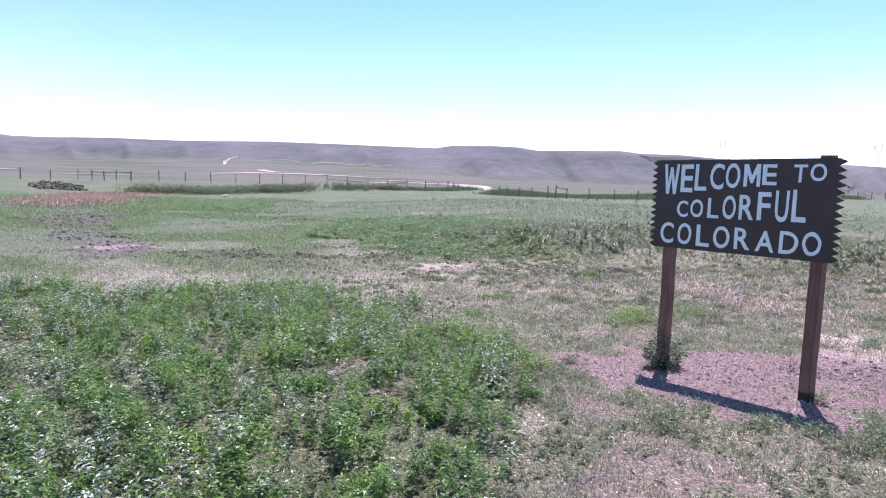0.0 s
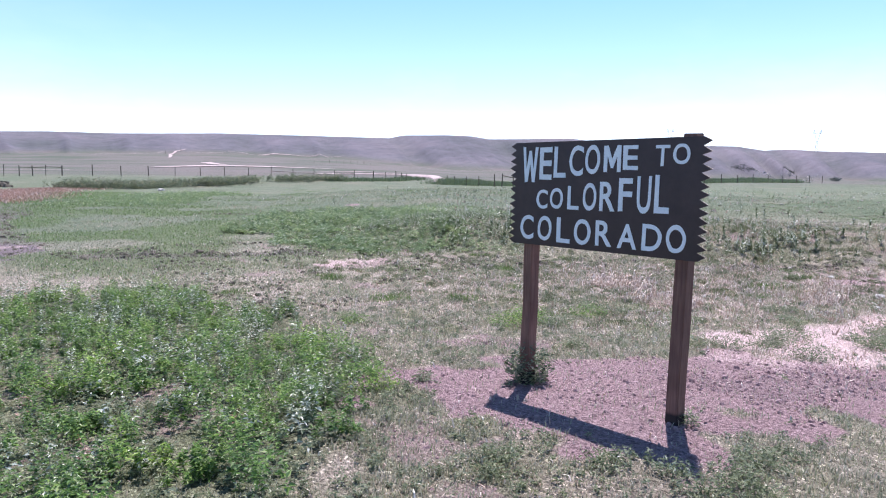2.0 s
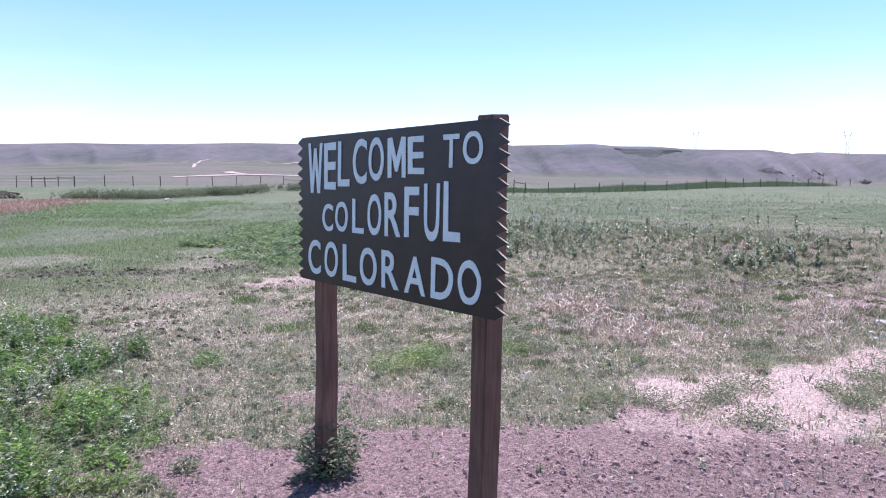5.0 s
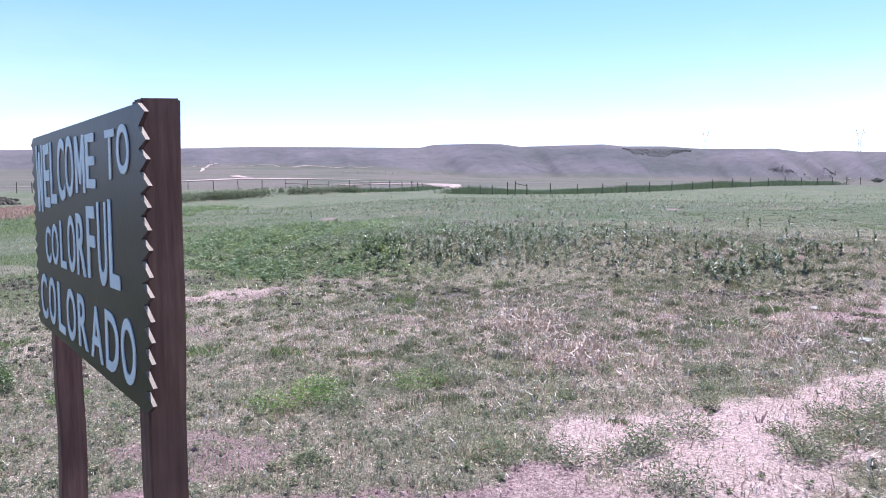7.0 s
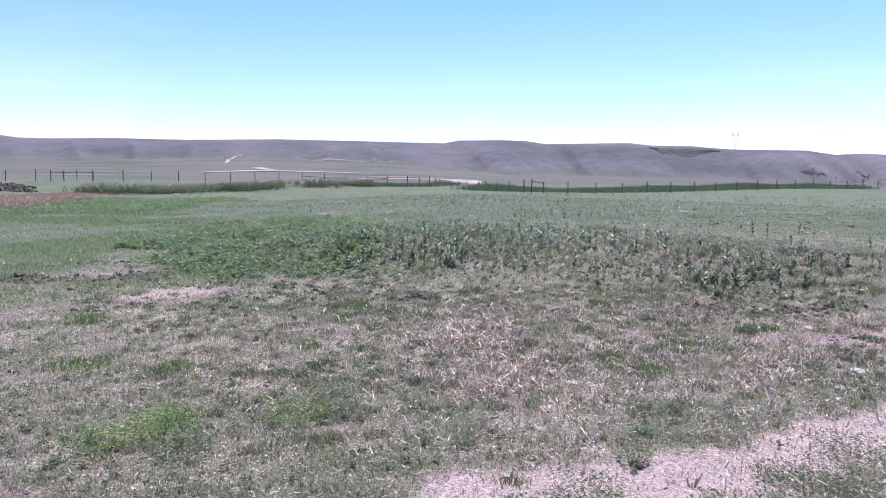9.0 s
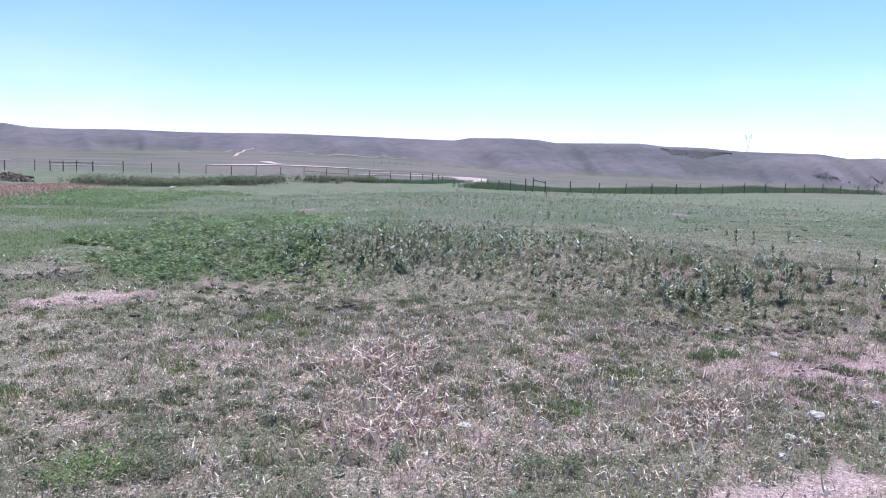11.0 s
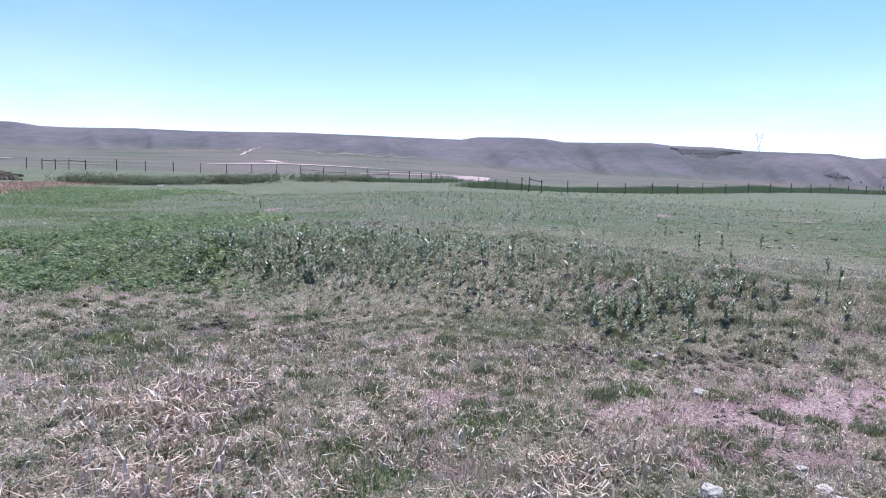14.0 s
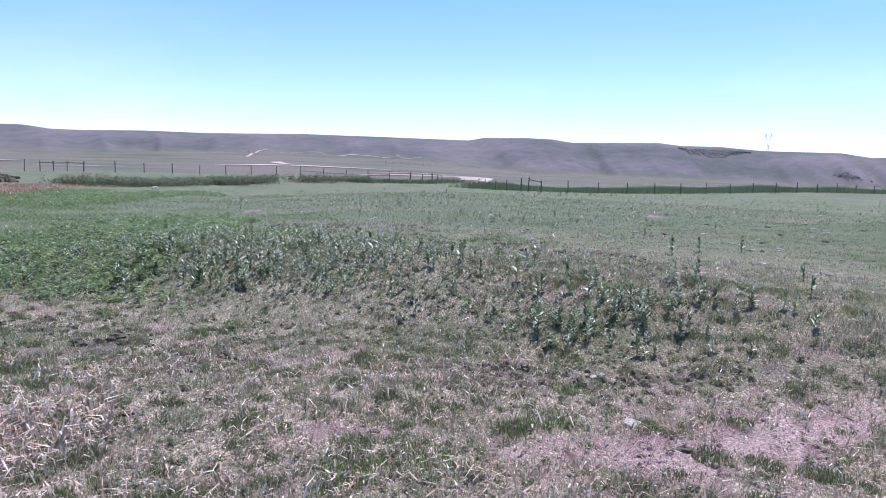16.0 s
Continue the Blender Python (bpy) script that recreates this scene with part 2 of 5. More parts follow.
def midbed(x, y):
    """The low bed of weeds and milkweed out in the field."""
    m = strip(x, y, 12.6, 15.6, 16.0, 22.5, 2.8, 0.7, 62, 1.8)
    m = np.maximum(m, strip(x, y, 14.3, 13.2, 17.0, 13.8, 2.2, 0.5, 63, 2.0))
    m = np.maximum(m, strip(x, y, 13.9, 12.8, 15.8, 9.4, 1.0, 0.6, 64, 1.0))
    m = np.maximum(m, strip(x, y, 15.8, 9.4, 17.9, 5.9, 0.9, 0.7, 66, 0.9))
    m = np.maximum(m, 0.55 * strip(x, y, 17.0, 12.5, 19.6, 9.0, 2.2, 0.8, 67, 1.2))
    return m


def beyond_lip(x, y):
    """The grazed turf beyond the broken lip that ends the trodden, straw-strewn ground."""
    return smooth(20.3, 21.5, x + 0.82 * y + 0.8 * (fbm(x, y, 0.9, 149, 3) - 0.5))


def greener(x, y):
    m = 0.75 * strip(x, y, 13.0, 40, 25, 57, 3.6, 0.7, 71, 3.0)
    m = np.maximum(m, smooth(0.56, 0.7, fbm(x, y, 1.4, 73)) * 0.55)
    m = np.maximum(m, 0.75 * (1 - smooth(10, 18, x - 0.15 * (y - 10))) * smooth(9, 14, y) * smooth(0.3, 0.5, fbm(x, y, 3.0, 75, 3)))
    m = np.maximum(m, 0.27 * beyond_lip(x, y) * (1 - smooth(12, 16, y)))
    m = np.maximum(m, 0.34 * (1 - smooth(7.0, 10.5, x)) * smooth(0.36, 0.56, fbm(x, y, 0.7, 74, 3)) * (1 - smooth(9, 12, y)))
    return m


# ---------------------------------------------------------------- materials
class Nodes:
    def __init__(self, name):
        self.mat = bpy.data.materials.new(name)
        self.mat.use_nodes = True
        self.t = self.mat.node_tree
        self.bsdf = self.t.nodes["Principled BSDF"]
        self.out = self.t.nodes["Material Output"]

    def add(self, kind, **values):
        n = self.t.nodes.new(kind)
        for k, v in values.items():
            n.inputs[k].default_value = v
        return n

    def link(self, a, b):
        self.t.links.new(a, b)

    def coords(self):
        return self.add("ShaderNodeNewGeometry").outputs["Position"]

    def noise(self, scale, detail=4.0, rough=0.55, vec=None):
        n = self.add("ShaderNodeTexNoise", Scale=scale, Detail=detail, Roughness=rough)
        self.link(vec if vec is not None else self.coords(), n.inputs["Vector"])
        return n.outputs["Fac"]

    def ramp(self, fac, stops):
        n = self.add("ShaderNodeValToRGB")
        el = n.color_ramp.elements
        while len(el) < len(stops):
            el.new(0.5)
        for e, (p, c) in zip(el, stops):
            e.position, e.color = p, (c, c, c, 1) if isinstance(c, (int, float)) else (*c, 1)
        self.link(fac, n.inputs[0])
        return n.outputs[0]

    def mix(self, fac, a, b, how="MIX"):
        n = self.t.nodes.new("ShaderNodeMix")
        n.data_type, n.blend_type = "RGBA", how
        for sock, v in ((n.inputs[0], fac), (n.inputs[6], a), (n.inputs[7], b)):
            if isinstance(v, (int, float)):
                sock.default_value = v
            elif isinstance(v, tuple):
                sock.default_value = (*v, 1)
            else:
                self.link(v, sock)
        return n.outputs[2]

    def bump(self, h, strength, dist):
        n = self.add("ShaderNodeBump", Strength=strength, Distance=dist)
        self.link(h, n.inputs["Height"])
        self.link(n.outputs[0], self.bsdf.inputs["Normal"])

    def island(self):
        return self.add("ShaderNodeNewGeometry").outputs["Random Per Island"]

    def object_random(self):
        return self.add("ShaderNodeObjectInfo").outputs["Random"]

    def attribute(self, name):
        n = self.t.nodes.new("ShaderNodeAttribute")
        n.attribute_name = name
        return n.outputs["Fac"]

    def colour(self, c, rough=0.8):
        if isinstance(c, tuple):
            self.bsdf.inputs["Base Color"].default_value = (*c, 1)
        else:
            self.link(c, self.bsdf.inputs["Base Color"])
        self.bsdf.inputs["Roughness"].default_value = rough
        return self


def leaf_material(name, stops, rough=0.5, clear=0.3, spec=0.5, single=False, tint=0.25):
    """Leaves and blades: each its own shade, some light passing through."""
    m = Nodes(name)
    c = m.ramp(m.object_random() if single else m.island(), stops)
    c = m.mix(m.ramp(m.noise(6, 2), [(0.3, 0.75), (0.7, 1.0)]), (0, 0, 0), c)
    c = m.mix(1.0, c, m.ramp(m.noise(2.1, 3), [(0.32, (1 - 0.28 * tint, 1 - 0.24 * tint, 1 - 0.15 * tint)), (0.5, (1.0, 1.0, 1.0)), (0.68, (1 + 0.35 * tint, 1 + 0.25 * tint, 1 - 0.05 * tint))]), "MULTIPLY")
    m.colour(c, rough)
    m.bsdf.inputs["Specular IOR Level"].default_value = spec
    tr = m.add("ShaderNodeBsdfTranslucent")
    m.link(c, tr.inputs[0])
    mx = m.add("ShaderNodeMixShader", Fac=clear)
    m.link(m.bsdf.outputs[0], mx.inputs[1])
    m.link(tr.outputs[0], mx.inputs[2])
    m.link(mx.outputs[0], m.out.inputs[0])
    return m.mat


def ground_material():
    m = Nodes("field_ground")
    p = m.coords()
    fine, mid, big = m.noise(38, 6, 0.72, p), m.noise(4, 5, 0.65, p), m.noise(0.22, 4, 0.6, p)
    turf = m.ramp(mid, [(0.3, (0.26, 0.23, 0.18)), (0.5, (0.43, 0.365, 0.305)), (0.68, (0.60, 0.50, 0.44))])
    far_turf = m.ramp(big, [(0.3, (0.115, 0.162, 0.104)), (0.5, (0.155, 0.188, 0.13)), (0.72, (0.232, 0.224, 0.172))])
    far_turf = m.mix(m.ramp(mid, [(0.35, 0.0), (0.7, 0.5)]), far_turf, (0.25, 0.235, 0.18))
    turf = m.mix(m.attribute("distance"), turf, far_turf)
    green = m.ramp(mid, [(0.3, (0.085, 0.13, 0.05)), (0.7, (0.15, 0.19, 0.09))])
    turf = m.mix(m.attribute("green"), turf, green)
    earth = m.ramp(fine, [(0.28, (0.13, 0.08, 0.09)), (0.5, (0.355, 0.24, 0.255)), (0.72, (0.60, 0.44, 0.45))])
    earth = m.mix(m.ramp(mid, [(0.35, 0.0), (0.65, 0.45)]), earth, (0.385, 0.27, 0.272))
    dust = m.ramp(fine, [(0.3, (0.46, 0.32, 0.31)), (0.5, (0.72, 0.54, 0.53)), (0.75, (0.90, 0.73, 0.70))])

    def edge(key, lo=0.42, hi=0.62):
        ragged = m.mix(0.5, m.mix(0.45, fine, mid), m.attribute(key))
        return m.ramp(ragged, [(lo, 0.0), (hi, 1.0)])

    litter = m.add("ShaderNodeTexVoronoi", Scale=75.0, Randomness=1.0)
    mp0 = m.add("ShaderNodeMapping", Scale=(1.0, 0.7, 1.0), Rotation=(0.0, 0.0, 0.6))
    m.link(p, mp0.inputs["Vector"])
    m.link(mp0.outputs[0], litter.inputs["Vector"])
    bits = m.ramp(litter.outputs["Color"], [(0.2, 0.6), (0.5, 1.0), (0.78, 1.05), (0.95, 1.9)])
    turf = m.mix(m.ramp(m.attribute("distance"), [(0.0, 1.0), (1.0, 0.25)]), turf, m.mix(1.0, turf, bits, "MULTIPLY"))
    c = m.mix(edge("earth"), turf, earth)
    # mud tone, which also paints the shade along the bank lip
    c = m.mix(edge("mud"), c, m.ramp(fine, [(0.3, (0.10, 0.08, 0.085)), (0.5, (0.19, 0.155, 0.165)), (0.72, (0.36, 0.30, 0.31))]))
    c = m.mix(edge("dust", 0.36, 0.74), c, dust)
    plain = m.ramp(m.noise(0.022, 7, 0.68, p), [(0.3, (0.10, 0.125, 0.09)), (0.44, (0.14, 0.145, 0.12)), (0.54, (0.18, 0.165, 0.15)), (0.66, (0.20, 0.17, 0.165)), (0.76, (0.33, 0.27, 0.25))])
    near_bits = m.ramp(m.attribute("distance"), [(0.0, 0.55), (1.0, 0.0)])
    c = m.mix(near_bits, c, m.mix(1.0, c, bits, "MULTIPLY"))
    c = m.mix(m.attribute("plain"), c, plain)
    mp = m.add("ShaderNodeMapping", Scale=(0.012, 0.012, 0.012))
    m.link(p, mp.inputs["Vector"])
    # slope tones lean blue-mauve to put distance haze into the colour
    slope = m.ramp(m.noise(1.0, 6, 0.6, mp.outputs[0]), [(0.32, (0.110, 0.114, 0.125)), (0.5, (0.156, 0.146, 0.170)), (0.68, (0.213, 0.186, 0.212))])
    slope = m.mix(m.ramp(m.attribute("hollow"), [(0.2, 0.0), (0.9, 0.45)]), slope, m.ramp(m.noise(0.06, 4, 0.6, p), [(0.3, (0.095, 0.115, 0.10)), (0.7, (0.135, 0.145, 0.13))]))
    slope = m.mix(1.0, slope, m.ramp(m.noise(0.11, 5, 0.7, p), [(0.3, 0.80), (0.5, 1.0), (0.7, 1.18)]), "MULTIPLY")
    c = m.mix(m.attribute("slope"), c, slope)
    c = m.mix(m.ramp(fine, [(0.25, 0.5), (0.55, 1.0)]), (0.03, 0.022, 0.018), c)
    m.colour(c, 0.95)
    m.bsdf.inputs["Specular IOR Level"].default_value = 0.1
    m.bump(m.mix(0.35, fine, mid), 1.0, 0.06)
    return m.mat


def wood_material(name, dark, light, stretch=(14, 14, 0.9), rough=0.75, tar=0.0):
    m = Nodes(name)
    tc = m.add("ShaderNodeTexCoord")
    mp = m.add("ShaderNodeMapping", Scale=stretch)
    m.link(tc.outputs["Object"], mp.inputs["Vector"])
    grain = m.noise(4, 6, 0.65, mp.outputs[0])
    patchy = m.noise(3, 3, 0.5, tc.outputs["Object"])
    c = m.ramp(grain, [(0.3, dark), (0.7, light)])
    c = m.mix(m.ramp(patchy, [(0.35, 0.0), (0.75, 0.6)]), c, tuple(v * 0.55 for v in dark))
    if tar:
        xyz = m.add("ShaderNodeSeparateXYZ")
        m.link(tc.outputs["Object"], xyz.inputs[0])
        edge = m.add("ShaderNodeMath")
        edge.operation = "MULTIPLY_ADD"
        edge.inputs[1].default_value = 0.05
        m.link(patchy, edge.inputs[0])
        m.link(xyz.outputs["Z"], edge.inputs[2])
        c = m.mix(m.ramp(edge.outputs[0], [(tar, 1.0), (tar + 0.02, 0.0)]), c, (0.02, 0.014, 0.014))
    m.colour(c, rough)
    m.bump(grain, 0.4, 0.006)
    return m.mat


def painted(name, base, worn, rough=0.5, spread=0.75):
    m = Nodes(name)
    tc = m.add("ShaderNodeTexCoord")
    c = m.ramp(m.noise(9, 5, 0.6, tc.outputs["Object"]), [(0.35, base), (spread, worn)])
    c = m.mix(m.ramp(m.noise(70, 3, 0.6, tc.outputs["Object"]), [(0.3, 0.8), (0.6, 1.0)]), tuple(v * 0.6 for v in base), c)
    m.colour(c, rough)
    m.bump(m.noise(40, 4, 0.6, tc.outputs["Object"]), 0.25, 0.003)
    return m.mat


def stone_material(name, dark, light):
    m = Nodes(name)
    tc = m.add("ShaderNodeTexCoord")
    n1 = m.noise(14, 6, 0.7, tc.outputs["Object"])
    m.colour(m.ramp(n1, [(0.3, dark), (0.65, light)]), 0.9)
    m.bump(n1, 0.7, 0.02)
    return m.mat


MAT_GROUND = ground_material()
MAT_BOARD = painted("brown_paint", (0.033, 0.0165, 0.019), (0.052, 0.028, 0.030), 0.42)
MAT_BOARD.node_tree.nodes["Principled BSDF"].inputs["Specular IOR Level"].default_value = 0.5
MAT_LETTER = painted("white_paint", (0.76, 0.83, 0.90), (0.86, 0.90, 0.94), 0.5)
# pale wood for the sign's tooth faces: sunlight put into the colour
MAT_SUNLIT_EDGE = wood_material("sunlit_edge", (0.30, 0.25, 0.21), (0.55, 0.47, 0.40))
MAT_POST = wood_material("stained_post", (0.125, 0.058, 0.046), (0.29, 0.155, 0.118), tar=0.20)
MAT_FENCE = wood_material("weathered_wood", (0.06, 0.05, 0.04), (0.16, 0.13, 0.10))
MAT_WIRE = Nodes("fence_wire").colour((0.25, 0.23, 0.22), 0.6).mat
MAT_GRASS = leaf_material("short_grass", [(0.0, (0.24, 0.265, 0.17)), (0.5, (0.47, 0.475, 0.33)), (0.8, (0.63, 0.57, 0.45)), (1.0, (0.82, 0.70, 0.59))], 0.38, 0.4)
MAT_FIELD = leaf_material("field_grass", [(0.0, (0.155, 0.20, 0.113)), (0.5, (0.285, 0.325, 0.20)), (0.85, (0.43, 0.435, 0.305)), (1.0, (0.66, 0.59, 0.48))], 0.45, 0.4)
MAT_TUFT = leaf_material("tuft_grass", [(0.0, (0.09, 0.12, 0.055)), (0.6, (0.235, 0.275, 0.14)), (1.0, (0.47, 0.48, 0.29))], 0.42, 0.3)
MAT_LUSH = leaf_material("green_grass", [(0.0, (0.10, 0.19, 0.045)), (1.0, (0.26, 0.38, 0.12))], 0.45, 0.45)
MAT_STRAW = leaf_material("dry_straw", [(0.0, (0.44, 0.32, 0.25)), (0.55, (0.66, 0.505, 0.415)), (0.85, (0.93, 0.80, 0.71)), (1.0, (0.97, 0.90, 0.84))], 0.45, 0.15)
MAT_BLEACHED = leaf_material("bleached_straw", [(0.0, (0.50, 0.375, 0.31)), (0.5, (0.72, 0.57, 0.485)), (1.0, (0.93, 0.80, 0.71))], 0.55, 0.12)
MAT_WEED = leaf_material("weed_leaf", [(0.0, (0.08, 0.14, 0.05)), (0.4, (0.19, 0.33, 0.09)), (0.8, (0.37, 0.54, 0.165)), (1.0, (0.54, 0.62, 0.36))], 0.34, 0.45, tint=0.9)
MAT_DULL = leaf_material("dull_weed_leaf", [(0.0, (0.13, 0.165, 0.09)), (0.5, (0.26, 0.305, 0.175)), (1.0, (0.48, 0.51, 0.36))], 0.4, 0.42)
# near-white upper stops paint sun glints onto a share of the leaves
MAT_MILK = leaf_material("milkweed_leaf", [(0.0, (0.10, 0.135, 0.06)), (0.45, (0.25, 0.30, 0.165)), (0.66, (0.43, 0.48, 0.32)), (0.80, (0.80, 0.82, 0.70)), (1.0, (0.92, 0.93, 0.84))], 0.32, 0.25, 0.45)
MAT_HUMMOCK = leaf_material("dull_grass", [(0.0, (0.15, 0.175, 0.10)), (0.6, (0.37, 0.395, 0.25)), (1.0, (0.62, 0.57, 0.43))], 0.5, 0.35)
MAT_FIELDWEED = leaf_material("field_weed_leaf", [(0.0, (0.15, 0.22, 0.09)), (0.5, (0.27, 0.37, 0.18)), (0.85, (0.43, 0.53, 0.32)), (1.0, (0.74, 0.76, 0.62))], 0.35, 0.5, tint=0.6)
MAT_BED = leaf_material("bed_weed_leaf", [(0.0, (0.07, 0.11, 0.05)), (0.5, (0.17, 0.24, 0.115)), (0.85, (0.36, 0.43, 0.26)), (1.0, (0.74, 0.78, 0.64))], 0.35, 0.4, tint=0.5)
# top stops near white as well, highlights painted on whole broad leaves
MAT_BROAD = leaf_material("broad_milkweed_leaf", [(0.0, (0.085, 0.12, 0.055)), (0.5, (0.21, 0.26, 0.135)), (0.72, (0.42, 0.47, 0.31)), (0.84, (0.82, 0.84, 0.72)), (1.0, (0.93, 0.94, 0.85))], 0.32, 0.18, 0.4, True)
MAT_REED = leaf_material("reed_leaf", [(0.0, (0.11, 0.165, 0.09)), (1.0, (0.27, 0.34, 0.19))], 0.5, 0.4, tint=0.8)
MAT_DITCH = leaf_material("ditch_weed_leaf", [(0.0, (0.08, 0.11, 0.065)), (0.5, (0.21, 0.26, 0.155)), (0.85, (0.36, 0.40, 0.27)), (1.0, (0.52, 0.44, 0.36))], 0.5, 0.35, tint=0.8)
MAT_RUST = leaf_material("rusty_stalks", [(0.0, (0.36, 0.19, 0.14)), (0.6, (0.62, 0.40, 0.32)), (1.0, (0.86, 0.70, 0.62))], 0.7, 0.15)
MAT_ROCK = stone_material("pale_limestone", (0.29, 0.265, 0.25), (0.66, 0.62, 0.585))
MAT_DULLROCK = stone_material("weathered_stone", (0.20, 0.185, 0.165), (0.46, 0.425, 0.39))
MAT_CLOD = stone_material("dark_clod", (0.05, 0.044, 0.034), (0.15, 0.125, 0.095))
MAT_EARTH = stone_material("mauve_crumbs", (0.15, 0.09, 0.10), (0.44, 0.31, 0.31))
MAT_TRACK = stone_material("pale_track", (0.38, 0.285, 0.275), (0.60, 0.48, 0.47))
MAT_WORN = stone_material("worn_earth", (0.29, 0.21, 0.205), (0.47, 0.365, 0.36))
# steel kept pale so that its colour carries the distance haze
MAT_STEEL = Nodes("galvanised_steel").colour((0.62, 0.64, 0.67), 0.5).mat
MAT_SCRUB = leaf_material("juniper_scrub", [(0.0, (0.085, 0.10, 0.088)), (1.0, (0.13, 0.14, 0.125))], 0.7, 0.1)


# ---------------------------------------------------------------- mesh helpers
def mesh_from(name, verts, faces, material=None):
    me = bpy.data.meshes.new(name)
    me.from_pydata([tuple(v) for v in verts], [], [tuple(f) for f in faces])
    if material:
        me.materials.append(material)
    return me


def fast_mesh(name, verts, loops, counts, material, flat=True):
    """A big mesh from arrays: vertices (n,3), the corner list, and the corners of each face."""
    me = bpy.data.meshes.new(name)
    counts = np.asarray(counts, np.int32)
    me.vertices.add(len(verts))
    me.vertices.foreach_set("co", np.asarray(verts, np.float32).ravel())
    me.loops.add(len(loops))
    me.loops.foreach_set("vertex_index", np.asarray(loops, np.int32).ravel())
    me.polygons.add(len(counts))
    me.polygons.foreach_set("loop_start", np.r_[0, np.cumsum(counts)[:-1]].astype(np.int32))
    me.polygons.foreach_set("use_smooth", np.full(len(counts), not flat))
    me.update(calc_edges=True)
    if material:
        me.materials.append(material)
    return me


def part(name, bm, material, parent, label=""):
    me = bpy.data.meshes.new(name)
    bm.to_mesh(me)
    bm.free()
    me.materials.append(material)
    ob = new(name, me)
    ob.parent = parent
    return tagged(ob, label)


def box_bm(x0, x1, y0, y1, z0, z1, bevel=0.0, cuts=0, wobble=0.0, seed=0):
    bm = bmesh.new()
    bmesh.ops.create_cube(bm, size=1)
    for v in bm.verts:
        v.co = ((x0 + x1) / 2 + v.co.x * (x1 - x0), (y0 + y1) / 2 + v.co.y * (y1 - y0), (z0 + z1) / 2 + v.co.z * (z1 - z0))
    if cuts:
        tall = [e for e in bm.edges if abs(e.verts[0].co.z - e.verts[1].co.z) > 1e-4]
        bmesh.ops.subdivide_edges(bm, edges=tall, cuts=cuts)
    if bevel:
        bmesh.ops.bevel(bm, geom=bm.edges[:], offset=bevel, segments=2, affect="EDGES")
    if wobble:
        for v in bm.verts:
            v.co += noise.noise_vector(v.co * 2.3 + Vector((seed * 7.1, 0, 0))) * wobble
    return bm


# ---------------------------------------------------------------- ground
def build_ground():
    cx, cy = 3.0, -3.0
    az = np.concatenate([np.arange(8, 112, 0.22), np.arange(112, 368, 3.0)])
    radii = [0.0, 0.4]
    while radii[-1] < 130:
        radii.append(radii[-1] * 1.026 + 0.03)
    while radii[-1] < 340:
        radii.append(radii[-1] * 1.02)
    while radii[-1] < 700:
        radii.append(radii[-1] + 4.5)
    radii.append(760)
    radii += [820, 950, 1150, 1500, 2000, 2800, 4200]
    rr = np.array(radii)
    a, r = np.meshgrid(np.radians(az), rr)
    x, y = cx + r * np.cos(a), cy + r * np.sin(a)
    z = height(x, y)
    n, m = len(rr), len(az)
    verts = np.stack([x, y, z], -1).reshape(-1, 3)
    i, j = np.meshgrid(np.arange(n - 1), np.arange(m), indexing="ij")
    k = (j + 1) % m
    quads = np.stack([i * m + j, (i + 1) * m + j, (i + 1) * m + k, i * m + k], -1).reshape(-1, 4)
    me = fast_mesh("ground", verts, quads.ravel(), np.full(len(quads), 4), MAT_GROUND, flat=False)
    xs, ys = verts[:, 0], verts[:, 1]
    dist = np.hypot(xs - 8, ys)
    up, spur, _ = hills(xs, ys)
    masks = {
        "earth": churned(xs, ys), "dust": pale(xs, ys), "mud": mud_and_lip_shade(xs, ys), "green": np.maximum(greener(xs, ys), np.maximum(0.7 * weedy(xs, ys), 0.1 * midbed(xs, ys))) * (1 - smooth(60, 90, dist)),
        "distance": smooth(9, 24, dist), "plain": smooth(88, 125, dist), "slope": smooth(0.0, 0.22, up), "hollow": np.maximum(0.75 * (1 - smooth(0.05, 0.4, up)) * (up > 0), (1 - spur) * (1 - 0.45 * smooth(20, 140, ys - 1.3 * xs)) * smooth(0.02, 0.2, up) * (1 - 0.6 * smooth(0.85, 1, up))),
    }
    for key, values in masks.items():
        at = me.attributes.new(key, "FLOAT", "POINT")
        at.data.foreach_set("value", values.astype(np.float32))
    ob = new("ground", me)
    return tagged(ob, "patchy prairie turf with bare mauve earth, rising to low mesas", "ground", kind="structure")


build_ground()


# ---------------------------------------------------------------- the sign
SIGN_X, SIGN_LEFT, SIGN_RIGHT = 5.391, 3.13, 1.49
LETTERS = (
    "W 0.122 0.274 1.948 1.683;E 0.292 0.410 1.944 1.704;L 0.428 0.540 1.946 1.720;C 0.571 0.693 1.952 1.731;O 0.709 0.834 1.950 1.747;M 0.866 1.004 1.943 1.761;E 1.020 1.137 1.942 1.776;T 1.264 1.366 1.938 1.802;O 1.387 1.506 1.944 1.810;"
    "C 0.272 0.380 1.629 1.486;O 0.402 0.524 1.643 1.488;L 0.565 0.668 1.660 1.490;O 0.702 0.817 1.685 1.488;R 0.846 0.968 1.697 1.491;F 0.998 1.104 1.721 1.495;U 1.141 1.246 1.736 1.489;L 1.272 1.379 1.746 1.496;"
    "C 0.120 0.254 1.431 1.246;O 0.294 0.428 1.431 1.245;L 0.475 0.600 1.427 1.241;O 0.636 0.781 1.428 1.241;R 0.822 0.957 1.425 1.245;A 1.002 1.156 1.411 1.244;D 1.194 1.338 1.421 1.246;O 1.369 1.508 1.429 1.246"
)


